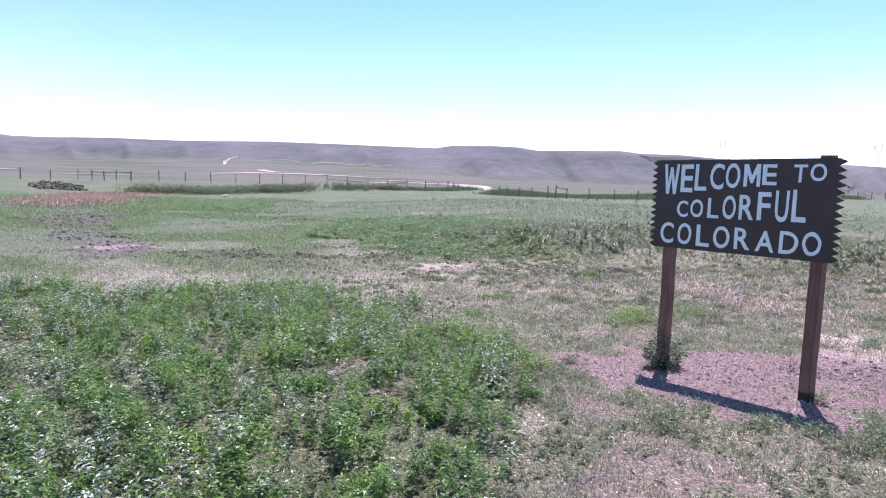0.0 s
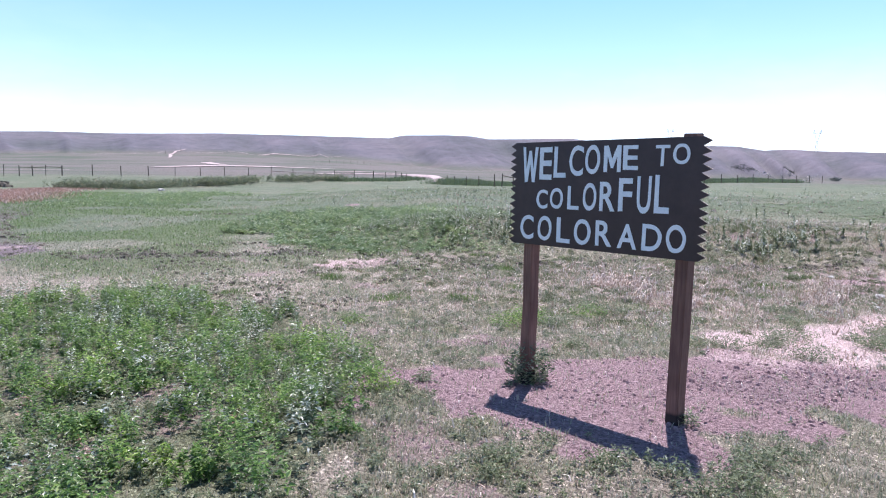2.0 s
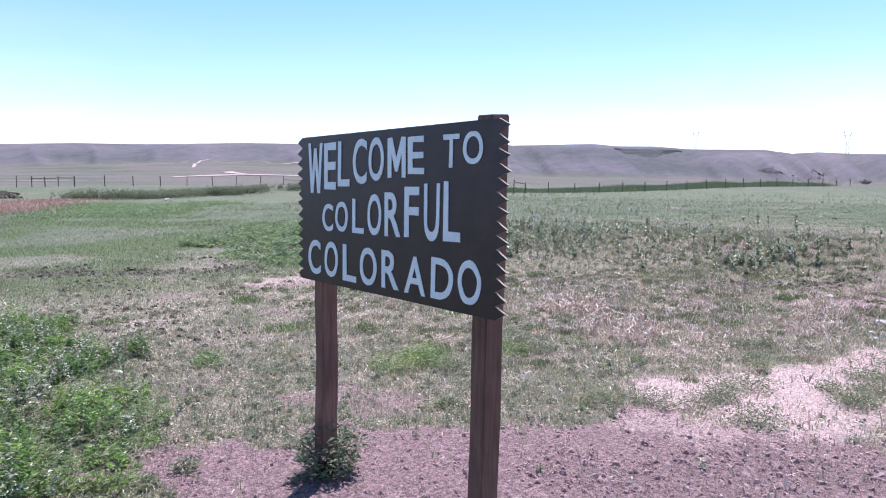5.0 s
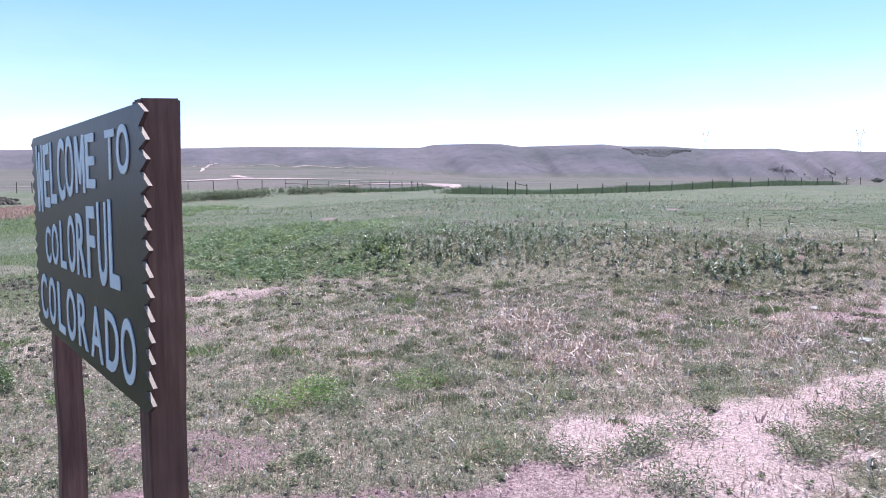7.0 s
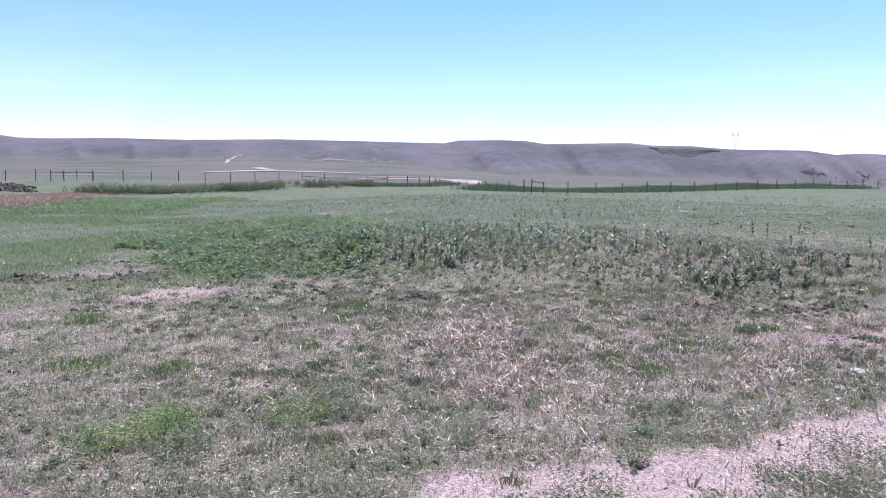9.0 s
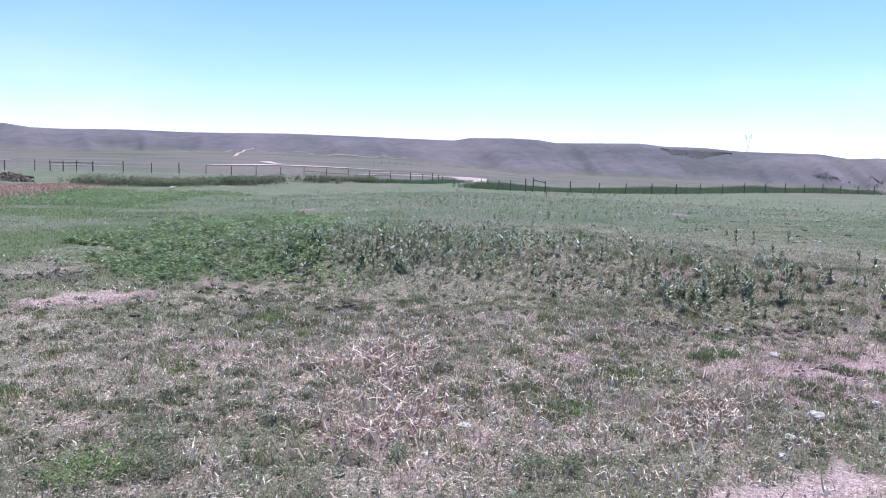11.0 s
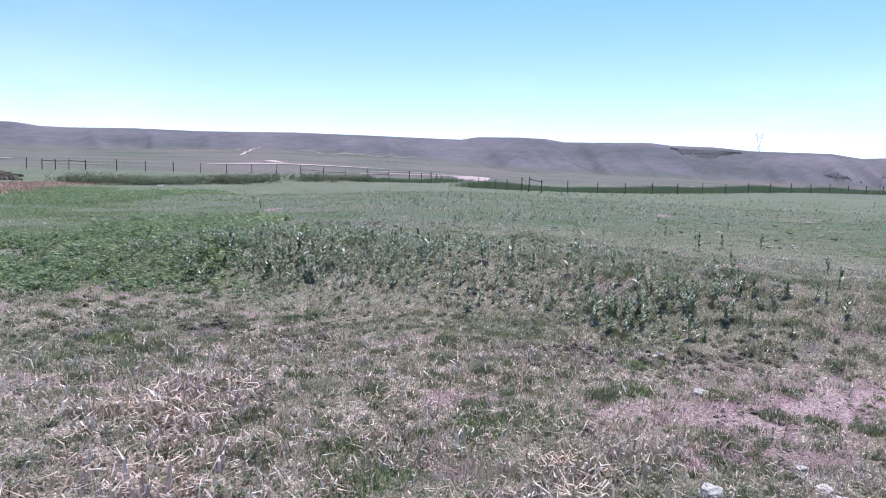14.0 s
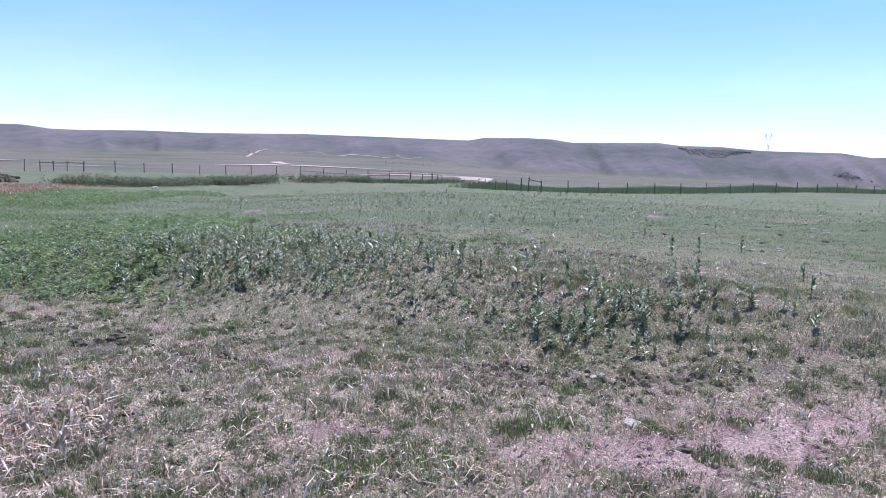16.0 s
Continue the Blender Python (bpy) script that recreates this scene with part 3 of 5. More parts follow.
def lean_back(z):
    """The board leans a little away from the verge towards its top."""
    return 0.016 * (z - 1.55)


def board_bm():
    """A plank board with saw-toothed ends, in the plane x = SIGN_X."""
    rng = random.Random(4)
    z0, z1, teeth, thick = 1.206, 1.984, 14, 0.010
    left, right = [], []
    step = (z1 - z0) / teeth
    for k in range(teeth):
        depth = rng.uniform(0.052, 0.068)
        zt = z1 - (k + 0.55 + rng.uniform(-0.12, 0.12)) * step
        right.append((SIGN_RIGHT + 0.052 - depth, zt))
        left.append((SIGN_LEFT - 0.050 + depth * 0.9, zt + rng.uniform(-0.006, 0.006)))
        if k < teeth - 1:
            zr = z1 - (k + 1.02) * step
            right.append((SIGN_RIGHT + 0.052 + rng.uniform(0, 0.008), zr))
            left.append((SIGN_LEFT - 0.050 - rng.uniform(0, 0.008), zr))
    outline = [(SIGN_RIGHT + 0.052, z1)] + right + [(SIGN_RIGHT + 0.052, z0)] + [(SIGN_LEFT - 0.05, z0)] + left[::-1] + [(SIGN_LEFT - 0.05, z1)]
    bm = bmesh.new()
    front = [bm.verts.new((SIGN_X, y, z)) for y, z in outline]
    face = bm.faces.new(front)
    made = bmesh.ops.extrude_face_region(bm, geom=[face])
    bmesh.ops.translate(bm, verts=[v for v in made["geom"] if isinstance(v, bmesh.types.BMVert)], vec=(thick, 0, 0))
    bmesh.ops.recalc_face_normals(bm, faces=bm.faces[:])
    for v in bm.verts:
        v.co.x += lean_back(v.co.z)
    return bm


BLOCK = {
    "W": ((0, 1), (0.17, 1), (0.28, 0.36), (0.42, 0.9), (0.58, 0.9), (0.72, 0.36), (0.83, 1), (1, 1), (0.82, 0), (0.64, 0), (0.5, 0.55), (0.36, 0), (0.18, 0)),
    "M": ((0, 0), (0, 1), (0.24, 1), (0.5, 0.5), (0.76, 1), (1, 1), (1, 0), (0.79, 0), (0.79, 0.6), (0.57, 0.16), (0.43, 0.16), (0.21, 0.6), (0.21, 0)),
}


def letter_mesh(char, u0, u1, ztop, zbot):
    if char in BLOCK:
        bm = bmesh.new()
        face = bm.faces.new([bm.verts.new((a, b, 0.02)) for a, b in BLOCK[char]])
        made = bmesh.ops.extrude_face_region(bm, geom=[face])
        bmesh.ops.translate(bm, verts=[v for v in made["geom"] if isinstance(v, bmesh.types.BMVert)], vec=(0, 0, -0.04))
        bmesh.ops.triangulate(bm, faces=bm.faces[:])
        me = bpy.data.meshes.new("letter")
        bm.to_mesh(me)
        bm.free()
    else:
        cu = bpy.data.curves.new("letter", "FONT")
        cu.body, cu.size, cu.extrude, cu.offset, cu.resolution_u = char, 1.0, 0.02, 0.014, 6
        ob = bpy.data.objects.new("letter", cu)
        scene.collection.objects.link(ob)
        me = bpy.data.meshes.new_from_object(ob.evaluated_get(bpy.context.evaluated_depsgraph_get()))
        bpy.data.objects.remove(ob)
        bpy.data.curves.remove(cu)
    co = np.zeros(len(me.vertices) * 3)
    me.vertices.foreach_get("co", co)
    co = co.reshape(-1, 3)
    lo, hi = co.min(0), co.max(0)
    u = u0 + (co[:, 0] - lo[0]) / (hi[0] - lo[0]) * (u1 - u0)
    z = zbot + (co[:, 1] - lo[1]) / (hi[1] - lo[1]) * (ztop - zbot)
    wob = 0.007 * (fbm(u, z, 0.05, 91, 2) - 0.5)
    x = SIGN_X - 0.0012 - np.where(co[:, 2] > 0, 0.0025, 0.0)
    out = np.stack([x + lean_back(z), SIGN_LEFT - u - wob, z + wob], -1)
    me.vertices.foreach_set("co", out.ravel())
    me.update()
    me.materials.clear()
    me.materials.append(MAT_LETTER)
    return me


def build_sign():
    sign = tagged(new("welcome_sign"), "dark brown wooden sign with white painted letters on two posts", "sign")
    sign.location = (0, 0, 0)
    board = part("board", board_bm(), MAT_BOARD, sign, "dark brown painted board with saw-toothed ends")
    board.data.materials.append(MAT_SUNLIT_EDGE)
    # up-facing tooth faces get the pale tone, in place of sun catching them
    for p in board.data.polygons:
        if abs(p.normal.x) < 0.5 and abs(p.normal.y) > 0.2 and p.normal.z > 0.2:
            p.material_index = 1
    for spec in LETTERS.split(";"):
        c, *v = spec.split()
        ob = new("letter", letter_mesh(c, *[float(q) for q in v]))
        ob.parent = board
    bx = SIGN_X + 0.016
    for k, (y0, top, lean) in enumerate(((1.616, 2.002, 0.010), (2.907, 1.95, 0.003))):
        ground = height_at(bx, y0 + 0.045)
        bm = box_bm(bx, bx + 0.098, y0, y0 + 0.086, ground - 0.15, top, 0.005, 11, 0.008, 3 + k)
        for v in bm.verts:
            v.co.y += lean * (1.2 - v.co.z)
            v.co.x += 0.016 * (v.co.z - 0.95)
            v.co.z += 0.012 * noise.noise(v.co * 9.0) * (v.co.z > top - 0.02)
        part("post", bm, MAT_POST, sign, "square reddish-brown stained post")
    return sign


build_sign()


# ---------------------------------------------------------------- plants as stuff
def scatter(count, x0, x1, y0, y1, chance, seed):
    """Places in a rectangle, kept by a chance from 0 to 1 at each."""
    rng = np.random.default_rng(seed)
    x, y = rng.uniform(x0, x1, count), rng.uniform(y0, y1, count)
    keep = rng.random(count) < chance(x, y)
    return x[keep], y[keep], rng


def near_path(x, y):
    """Distance from the strip of ground that passes closest under the view."""
    px, py, lx, ly = x - 1.5, y - 1.2, 15.0, 2.9
    t = np.clip((px * lx + py * ly) / (lx * lx + ly * ly), 0, 1)
    return np.hypot(px - t * lx, py - t * ly)


def blades(name, x, y, tall, wide, lean, material, label, category, rng, bend=True, z=None, curl=0.6):
    """Grass blades: tapered strips that lean over towards the tip."""
    n = len(x)
    a, b = rng.uniform(0, 2 * math.pi, n), rng.uniform(0, 2 * math.pi, n)
    side = np.stack([np.cos(a), np.sin(a), 0 * a], -1) * (wide / 2)[:, None]
    over = np.stack([np.cos(b), np.sin(b), 0 * b], -1)
    root = np.stack([x, y, height(x, y) - 0.004 if z is None else z], -1)
    up = np.array([0, 0, 1.0])
    low = root + up * (tall * 0.55)[:, None] + over * (tall * lean * (1 - curl) * 0.5)[:, None]
    tip = root + up * (tall * np.sqrt(np.clip(1 - (lean * 0.8) ** 2, 0.02, 1)))[:, None] + over * (tall * lean)[:, None]
    if bend:
        verts = np.stack([root - side, root + side, low + side * 0.75, low - side * 0.75, tip], 1).reshape(-1, 3)
        base = np.arange(n)[:, None] * 5
        loops = (base + np.array([0, 1, 2, 3, 3, 2, 4])).ravel()
        counts = np.tile([4, 3], n)
    else:
        verts = np.stack([root - side, root + side, tip], 1).reshape(-1, 3)
        loops, counts = np.arange(3 * n), np.full(n, 3)
    ob = new(name, fast_mesh(name, verts, loops, counts, material))
    return tagged(ob, label, category, kind="stuff")


def leaf_cloud(name, base, direction, length, wide, material, label="", category="", rng=None, fold=0.25):
    """Pointed leaves, each a pair of triangles folded along the midrib."""
    n = len(base)
    d = direction / np.linalg.norm(direction, axis=1, keepdims=True)
    ref = np.where(np.abs(d[:, 2:3]) > 0.9, np.array([[1.0, 0, 0]]), np.array([[0, 0, 1.0]]))
    s = np.cross(d, ref)
    s /= np.linalg.norm(s, axis=1, keepdims=True)
    roll = rng.normal(0, 0.5, n)[:, None]
    nrm = np.cross(s, d)
    s, nrm = s * np.cos(roll) + nrm * np.sin(roll), nrm * np.cos(roll) - s * np.sin(roll)
    mid = base + d * (length * 0.45)[:, None]
    lift = nrm * (wide * fold)[:, None]
    tip = base + d * length[:, None] - np.array([0, 0, 0.12]) * length[:, None]
    verts = np.stack([base, mid + s * (wide / 2)[:, None] + lift, tip, mid - s * (wide / 2)[:, None] + lift], 1).reshape(-1, 3)
    loops = (np.arange(n)[:, None] * 4 + np.array([0, 1, 2, 0, 2, 3])).ravel()
    me = fast_mesh(name, verts, loops, np.full(2 * n, 3), material)
    return me


def weeds(name, px, py, tall, leaves, size, material, label, rng, spread=0.5):
    """Bushy weeds, many leaves along a few stems each."""
    n = len(px)
    who = np.repeat(np.arange(n), leaves)
    stems = 5
    stem = rng.integers(0, stems, len(who))
    sa = rng.uniform(0, 2 * math.pi, (n, stems))
    so = rng.uniform(0.1, 1.0, (n, stems)) * spread
    st = rng.uniform(0.6, 1.05, (n, stems))
    u = rng.uniform(0.12, 1.0, len(who)) ** 0.7
    a, o, t = sa[who, stem], so[who, stem], st[who, stem]
    h = tall[who] * t
    out = h * o * u**1.3
    root = np.stack([px[who] + np.cos(a) * out, py[who] + np.sin(a) * out, height(px, py)[who] + h * u], -1)
    b = rng.uniform(0, 2 * math.pi, len(who))
    d = np.stack([np.cos(b), np.sin(b), rng.uniform(-0.35, 0.6, len(who))], -1)
    length = size[who] * rng.uniform(0.6, 1.3, len(who)) * (1.15 - 0.5 * u)
    me = leaf_cloud(name, root, d, length, length * rng.uniform(0.28, 0.45, len(who)), material, rng=rng)
    return tagged(new(name, me), label, "weeds", kind="stuff")


def turf_chance(x, y):
    bare = np.maximum(0.93 * smooth(0.35, 0.75, churned(x, y) + 0.25 * (fbm(x, y, 0.12, 81, 2) - 0.5)), 0.90 * smooth(0.35, 0.75, pale(x, y) + 0.3 * (fbm(x, y, 0.15, 92, 2) - 0.5)))
    return 1 - bare


def straw_heaps(x, y):
    m = np.maximum(blob(x, y, 11.4, 6.0, 0.9, 0.7, 20, 0.9, 99, 0.6), blob(x, y, 10.6, 4.6, 0.8, 0.4, 20, 0.9, 98, 0.5))
    return np.maximum(m, blob(x, y, 13.3, 3.5, 0.9, 0.45, 10, 0.9, 100, 0.5))


def tuft_field(x, y):
    trodden = smooth(7, 9.5, x)
    return 0.55 - 0.2 * trodden + (0.45 + 0.2 * trodden) * smooth(0.40, 0.6, fbm(x, y, 0.16, 82, 2))


# close turf, thinning out with distance
x, y, rng = scatter(1500000, -1, 22, 0, 17, lambda x, y: turf_chance(x, y) * tuft_field(x, y) * np.clip(1.05 - near_path(x, y) / 7.5, 0.03, 1) * (1 - 0.7 * smooth(0.5, 0.9, weedy(x, y))), 101)
d = near_path(x, y)
tall = rng.uniform(0.014, 0.045, len(x)) * (0.45 + 0.7 * fbm(x, y, 1.2, 83) + 0.6 * smooth(0.45, 0.62, fbm(x, y, 0.24, 82, 2))) * (1 + 0.03 * d)
blades("turf", x, y, tall, rng.uniform(0.0045, 0.009, len(x)) * (1 + 0.07 * d), rng.uniform(0.1, 0.9, len(x)), MAT_GRASS, "short cropped grey-green and straw turf", "grass", rng)
# rougher turf further out, in coarser blades
x, y, rng = scatter(700000, -2, 48, 5, 50, lambda x, y: turf_chance(x, y) * tuft_field(x, y) * np.clip((near_path(x, y) - 4) / 4, 0, 1) * np.clip(9.0 / (near_path(x, y) + 1), 0, 1) ** 1.3, 102)
d = near_path(x, y)
blades("rough_turf", x, y, rng.uniform(0.015, 0.042, len(x)) * (1 + 0.010 * d), rng.uniform(0.008, 0.016, len(x)) * (1 + 0.06 * d), rng.uniform(0.1, 0.8, len(x)), MAT_FIELD, "thin grazed turf across the open field", "grass", rng, bend=False)
# greener growth
x, y, rng = scatter(340000, -1, 40, 1, 64, lambda x, y: turf_chance(x, y) * smooth(0.3, 0.6, greener(x, y)) * (0.35 + 0.65 * smooth(6.5, 9, np.maximum(x, y))) * np.clip(10.0 / (near_path(x, y) + 2), 0, 1), 103)
d = near_path(x, y)
blades("green_growth", x, y, rng.uniform(0.04, 0.09, len(x)) * (1 + 0.01 * d), rng.uniform(0.004, 0.008, len(x)) * (1 + 0.07 * d), rng.uniform(0.1, 0.7, len(x)), MAT_LUSH, "fresh green grass growing in patches", "grass", rng, bend=False)
# small dense tufts on trodden ground
cx, cy, rng = scatter(4200, 8, 20, 2.4, 12, lambda x, y: (0.2 + 0.3 * smooth(0.46, 0.62, fbm(x, y, 1.0, 156, 3))) * (1 - 0.75 * pale(x, y)) * (1 - 0.5 * smooth(8, 11, y)) * (1 - 0.7 * midbed(x, y)) * (0.12 + 0.88 * np.maximum(smooth(3.6, 5.6, y), smooth(11.5, 14, x))), 130)
who = np.repeat(np.arange(len(cx)), 110)
size = rng.uniform(0.045, 0.14, len(cx))[who]
ox, oy = rng.normal(0, 0.55, len(who)) * size, rng.normal(0, 0.55, len(who)) * size
blades("trodden_tufts", cx[who] + ox, cy[who] + oy, (0.025 + 0.5 * size) * rng.uniform(0.6, 1.1, len(who)) * np.clip(1.2 - 0.5 * np.hypot(ox, oy) / size, 0.4, 1), rng.uniform(0.005, 0.009, len(who)), rng.uniform(0.1, 0.8, len(who)), MAT_TUFT, "small dense grass tufts scattered over trodden ground", "grass", rng, bend=False)
# dry straw lying about
x, y, rng = scatter(330000, 1, 22, 1, 16, lambda x, y: np.maximum(0.38 + 0.42 * smooth(0.46, 0.62, fbm(x, y, 1.6, 84, 3)), 0.95 * straw_heaps(x, y)) * (0.25 + 0.75 * smooth(0.42, 0.58, fbm(x, y, 0.3, 93, 2))) * np.clip(1.1 - near_path(x, y) / 11, 0.05, 1) * (0.25 + 0.75 * smooth(4, 9, x)) * (1 - 0.92 * weedy(x, y)) * (1 - 0.8 * pale(x, y)) * (1 - 0.75 * smooth(0.3, 0.7, churned(x, y))) * (1 - 0.5 * smooth(6.5, 9, y)) * (1 - 0.6 * beyond_lip(x, y)), 104)
d = near_path(x, y)
heap = np.maximum(0.4 * smooth(0.5, 0.62, fbm(x, y, 0.9, 95, 3)), 1.3 * straw_heaps(x, y)) * smooth(7, 9, x)
blades("straw", x, y, rng.gamma(2.6, 0.0145, len(x)).clip(0.015, 0.12) * (1 + 0.03 * d) * (1 + 0.6 * heap) * (1 + 0.30 * smooth(8, 11, x)), rng.uniform(0.006, 0.013, len(x)) * (1 + 0.05 * d) * (1 + 0.4 * heap) * (1 + 0.25 * smooth(8, 11, x)), rng.uniform(0.7, 1.22, len(x)), MAT_STRAW, "dry bleached straw strewn over the turf", "straw", rng, z=height(x, y) + 0.008)
x, y, rng = scatter(7000, 9, 16.5, 2.8, 8, lambda x, y: (0.10 + 0.25 * smooth(0.48, 0.62, fbm(x, y, 1.0, 169, 3)) + 0.9 * straw_heaps(x, y)) * (1 - 0.8 * beyond_lip(x, y)) * (1 - 0.5 * smooth(0.3, 0.6, churned(x, y))) * (1 - 0.7 * pale(x, y)) * smooth(9.5, 12, x + 0.3 * (y - 4)), 150)
blades("coarse_straw", x, y, rng.gamma(4.0, 0.020, len(x)).clip(0.04, 0.17), rng.uniform(0.010, 0.019, len(x)), rng.uniform(1.1, 1.4, len(x)), MAT_BLEACHED, "coarse broken stalks of bleached straw on the turf", "straw", rng, z=height(x, y) + 0.02, curl=0.3)
x, y, rng = scatter(2600, 16, 60, 4, 44, lambda x, y: smooth(0.45, 0.62, fbm(x, y, 5.0, 94, 3)) * np.clip(14 / (near_path(x, y) + 4), 0, 1), 114)
blades("dry_litter", x, y, rng.uniform(0.08, 0.24, len(x)), rng.uniform(0.03, 0.07, len(x)), rng.uniform(1.0, 1.25, len(x)), MAT_STRAW, "bleached litter scattered over the far field", "straw", rng, z=height(x, y) + 0.02)
x, y, rng = scatter(9000, 2, 16, 10, 30, lambda x, y: smooth(0.48, 0.62, fbm(x, y, 1.4, 155, 3)) * np.clip(9 / (near_path(x, y) + 2), 0, 1), 129)
blades("field_straw", x, y, rng.uniform(0.03, 0.09, len(x)), rng.uniform(0.012, 0.026, len(x)), rng.uniform(0.7, 1.2, len(x)), MAT_STRAW, "dry straw scattered over the grazed field", "straw", rng, z=height(x, y) + 0.012, bend=False)
# loose crumbs of earth
def crumbs(name, x, y, s, rng, material, label, peak=0.8):
    n = len(x)
    c = np.stack([x, y, height(x, y) - s * 0.1], -1)
    ring = [(math.cos(k * math.pi / 3), math.sin(k * math.pi / 3), 0.0) for k in range(6)]
    shape = np.array(ring + [(0.62 * a, 0.62 * b, peak) for a, b, q in ring[::2]], float)
    rot = rng.uniform(0, 2 * math.pi, n)
    jit = rng.uniform(0.6, 1.35, (n, 9, 1))
    v = shape[None] * jit * s[:, None, None]
    vx = v[..., 0] * np.cos(rot)[:, None] - v[..., 1] * np.sin(rot)[:, None]
    vy = v[..., 0] * np.sin(rot)[:, None] + v[..., 1] * np.cos(rot)[:, None]
    verts = (np.stack([vx, vy, v[..., 2]], -1) + c[:, None]).reshape(-1, 3)
    tris = []
    for k in range(3):
        a, b, e, t, u = 2 * k, 2 * k + 1, (2 * k + 2) % 6, 6 + k, 6 + (k + 1) % 3
        tris += [a, b, t, b, u, t, b, e, u]
    tris += [6, 7, 8]
    loops = (np.arange(n)[:, None] * 9 + np.array(tris)).ravel()
    ob = new(name, fast_mesh(name, verts, loops, np.full(10 * n, 3), material))
    tagged(ob, label, "soil", kind="stuff")


x, y, rng = scatter(130000, 2, 18, 0.5, 6, lambda x, y: smooth(0.4, 0.8, churned(x, y)) * (0.3 + 0.7 * smooth(0.1, 0.4, mud_and_lip_shade(x, y))) * (1 - 0.8 * pale(x, y)) * np.clip(1.1 - near_path(x, y) / 6, 0.05, 1), 105)
crumbs("earth_crumbs", x, y, rng.gamma(1.5, 0.0048, len(x)).clip(0.003, 0.03), rng, MAT_EARTH, "loose crumbs of dark mauve earth on the bare ground")
x, y, rng = scatter(15000, 5, 21, 4, 17, lambda x, y: np.maximum(0.6 * smooth(0.5, 0.62, fbm(x, y, 1.1, 152, 3)), smooth(0.2, 0.5, mud_and_lip_shade(x, y))) * smooth(4, 6, y) * (1 - smooth(0.2, 0.5, churned(x, y))), 115)
crumbs("hoof_clods", x, y, rng.gamma(3.0, 0.010, len(x)).clip(0.010, 0.06) * (0.6 + 0.4 * smooth(6, 9, y)), rng, MAT_CLOD, "dark clods of hoof-trampled earth in the turf", 0.7)
# dark clods that also stand for shade below the bank's lip
rng = np.random.default_rng(120)
u = rng.random(170)
x, y = 15.7 + 2.3 * u + rng.normal(0, 0.16, 170), 6.0 - 1.95 * u + rng.normal(0, 0.2, 170) + 0.25 * np.sin(u * 11)
crumbs("lip_clods", x, y, rng.gamma(3.0, 0.012, len(x)).clip(0.012, 0.08), rng, MAT_CLOD, "dark crumbling earth along the broken lip of the bank", 0.8)
x, y, rng = scatter(1400, 9, 18, 79, 91, lambda x, y: smooth(0.3, 0.6, mud_and_lip_shade(x, y)), 139)
crumbs("bank_clods", x, y, rng.gamma(3.0, 0.06, len(x)).clip(0.06, 0.4), rng, MAT_CLOD, "dark heaped earth on the bank of the ditch", 0.9)
x, y, rng = scatter(5200, 2, 19, 14, 33, lambda x, y: smooth(0.25, 0.55, mud_and_lip_shade(x, y)), 116)
crumbs("mud_clods", x, y, rng.gamma(3.0, 0.013, len(x)).clip(0.02, 0.09), rng, MAT_CLOD, "dark lumps of trampled mud", 0.6)

# the bed of leafy weeds beside the verge
rng = np.random.default_rng(106)
gx, gy = np.meshgrid(np.arange(-2, 6.8, 0.33), np.arange(0.8, 13, 0.33))
gx, gy = gx.ravel() + rng.uniform(-0.15, 0.15, gx.size), gy.ravel() + rng.uniform(-0.15, 0.15, gy.size)
keep = rng.random(gx.size) < 0.92 * smooth(0.12, 0.5, weedy(gx, gy)) * (0.75 + 0.25 * smooth(0.36, 0.46, fbm(gx, gy, 0.9, 85, 2)))
gx, gy = gx[keep], gy[keep]
bush = rng.uniform(0.14, 0.48, len(gx)) * (0.5 + 0.5 * smooth(0.2, 0.8, weedy(gx, gy)))
who = np.repeat(np.arange(len(gx)), 9)
ox, oy = rng.normal(0, 0.085, len(who)), rng.normal(0, 0.085, len(who))
tall = bush[who] * rng.uniform(0.7, 1.1, len(who)) * np.clip(1.1 - 2.6 * np.hypot(ox, oy), 0.35, 1)
weeds("leafy_weeds", gx[who] + ox, gy[who] + oy, tall, 52, rng.uniform(0.03, 0.055, len(who)), MAT_WEED, "dense bed of bushy green weeds", rng, 0.38)
x, y, rng = scatter(2600, -2, 6, 1, 13, lambda x, y: smooth(0.15, 0.6, weedy(x, y)), 128)
weeds("low_bed_weeds", x, y, rng.uniform(0.06, 0.16, len(x)), 36, rng.uniform(0.03, 0.05, len(x)), MAT_DULL, "low dull green weeds filling the bed", rng, 0.8)
x, y, rng = scatter(3600, -2, 7, 1, 13, lambda x, y: smooth(0.1, 0.5, weedy(x, y)) * (0.1 + 0.9 * smooth(0.48, 0.6, fbm(x, y, 0.7, 87, 2))), 107)
weeds("grey_weeds", x, y, rng.uniform(0.16, 0.46, len(x)), 50, rng.uniform(0.035, 0.058, len(x)), MAT_MILK, "grey-green broad-leaved weeds among the green bed", rng, 0.35)
x, y, rng = scatter(260, -2, 6, 1, 13, lambda x, y: smooth(0.3, 0.7, weedy(x, y)) * 0.5, 108)
weeds("withered_weeds", x, y, rng.uniform(0.18, 0.32, len(x)), 22, rng.uniform(0.02, 0.04, len(x)), MAT_RUST, "withered brown seed heads among the weeds", rng, 0.3)
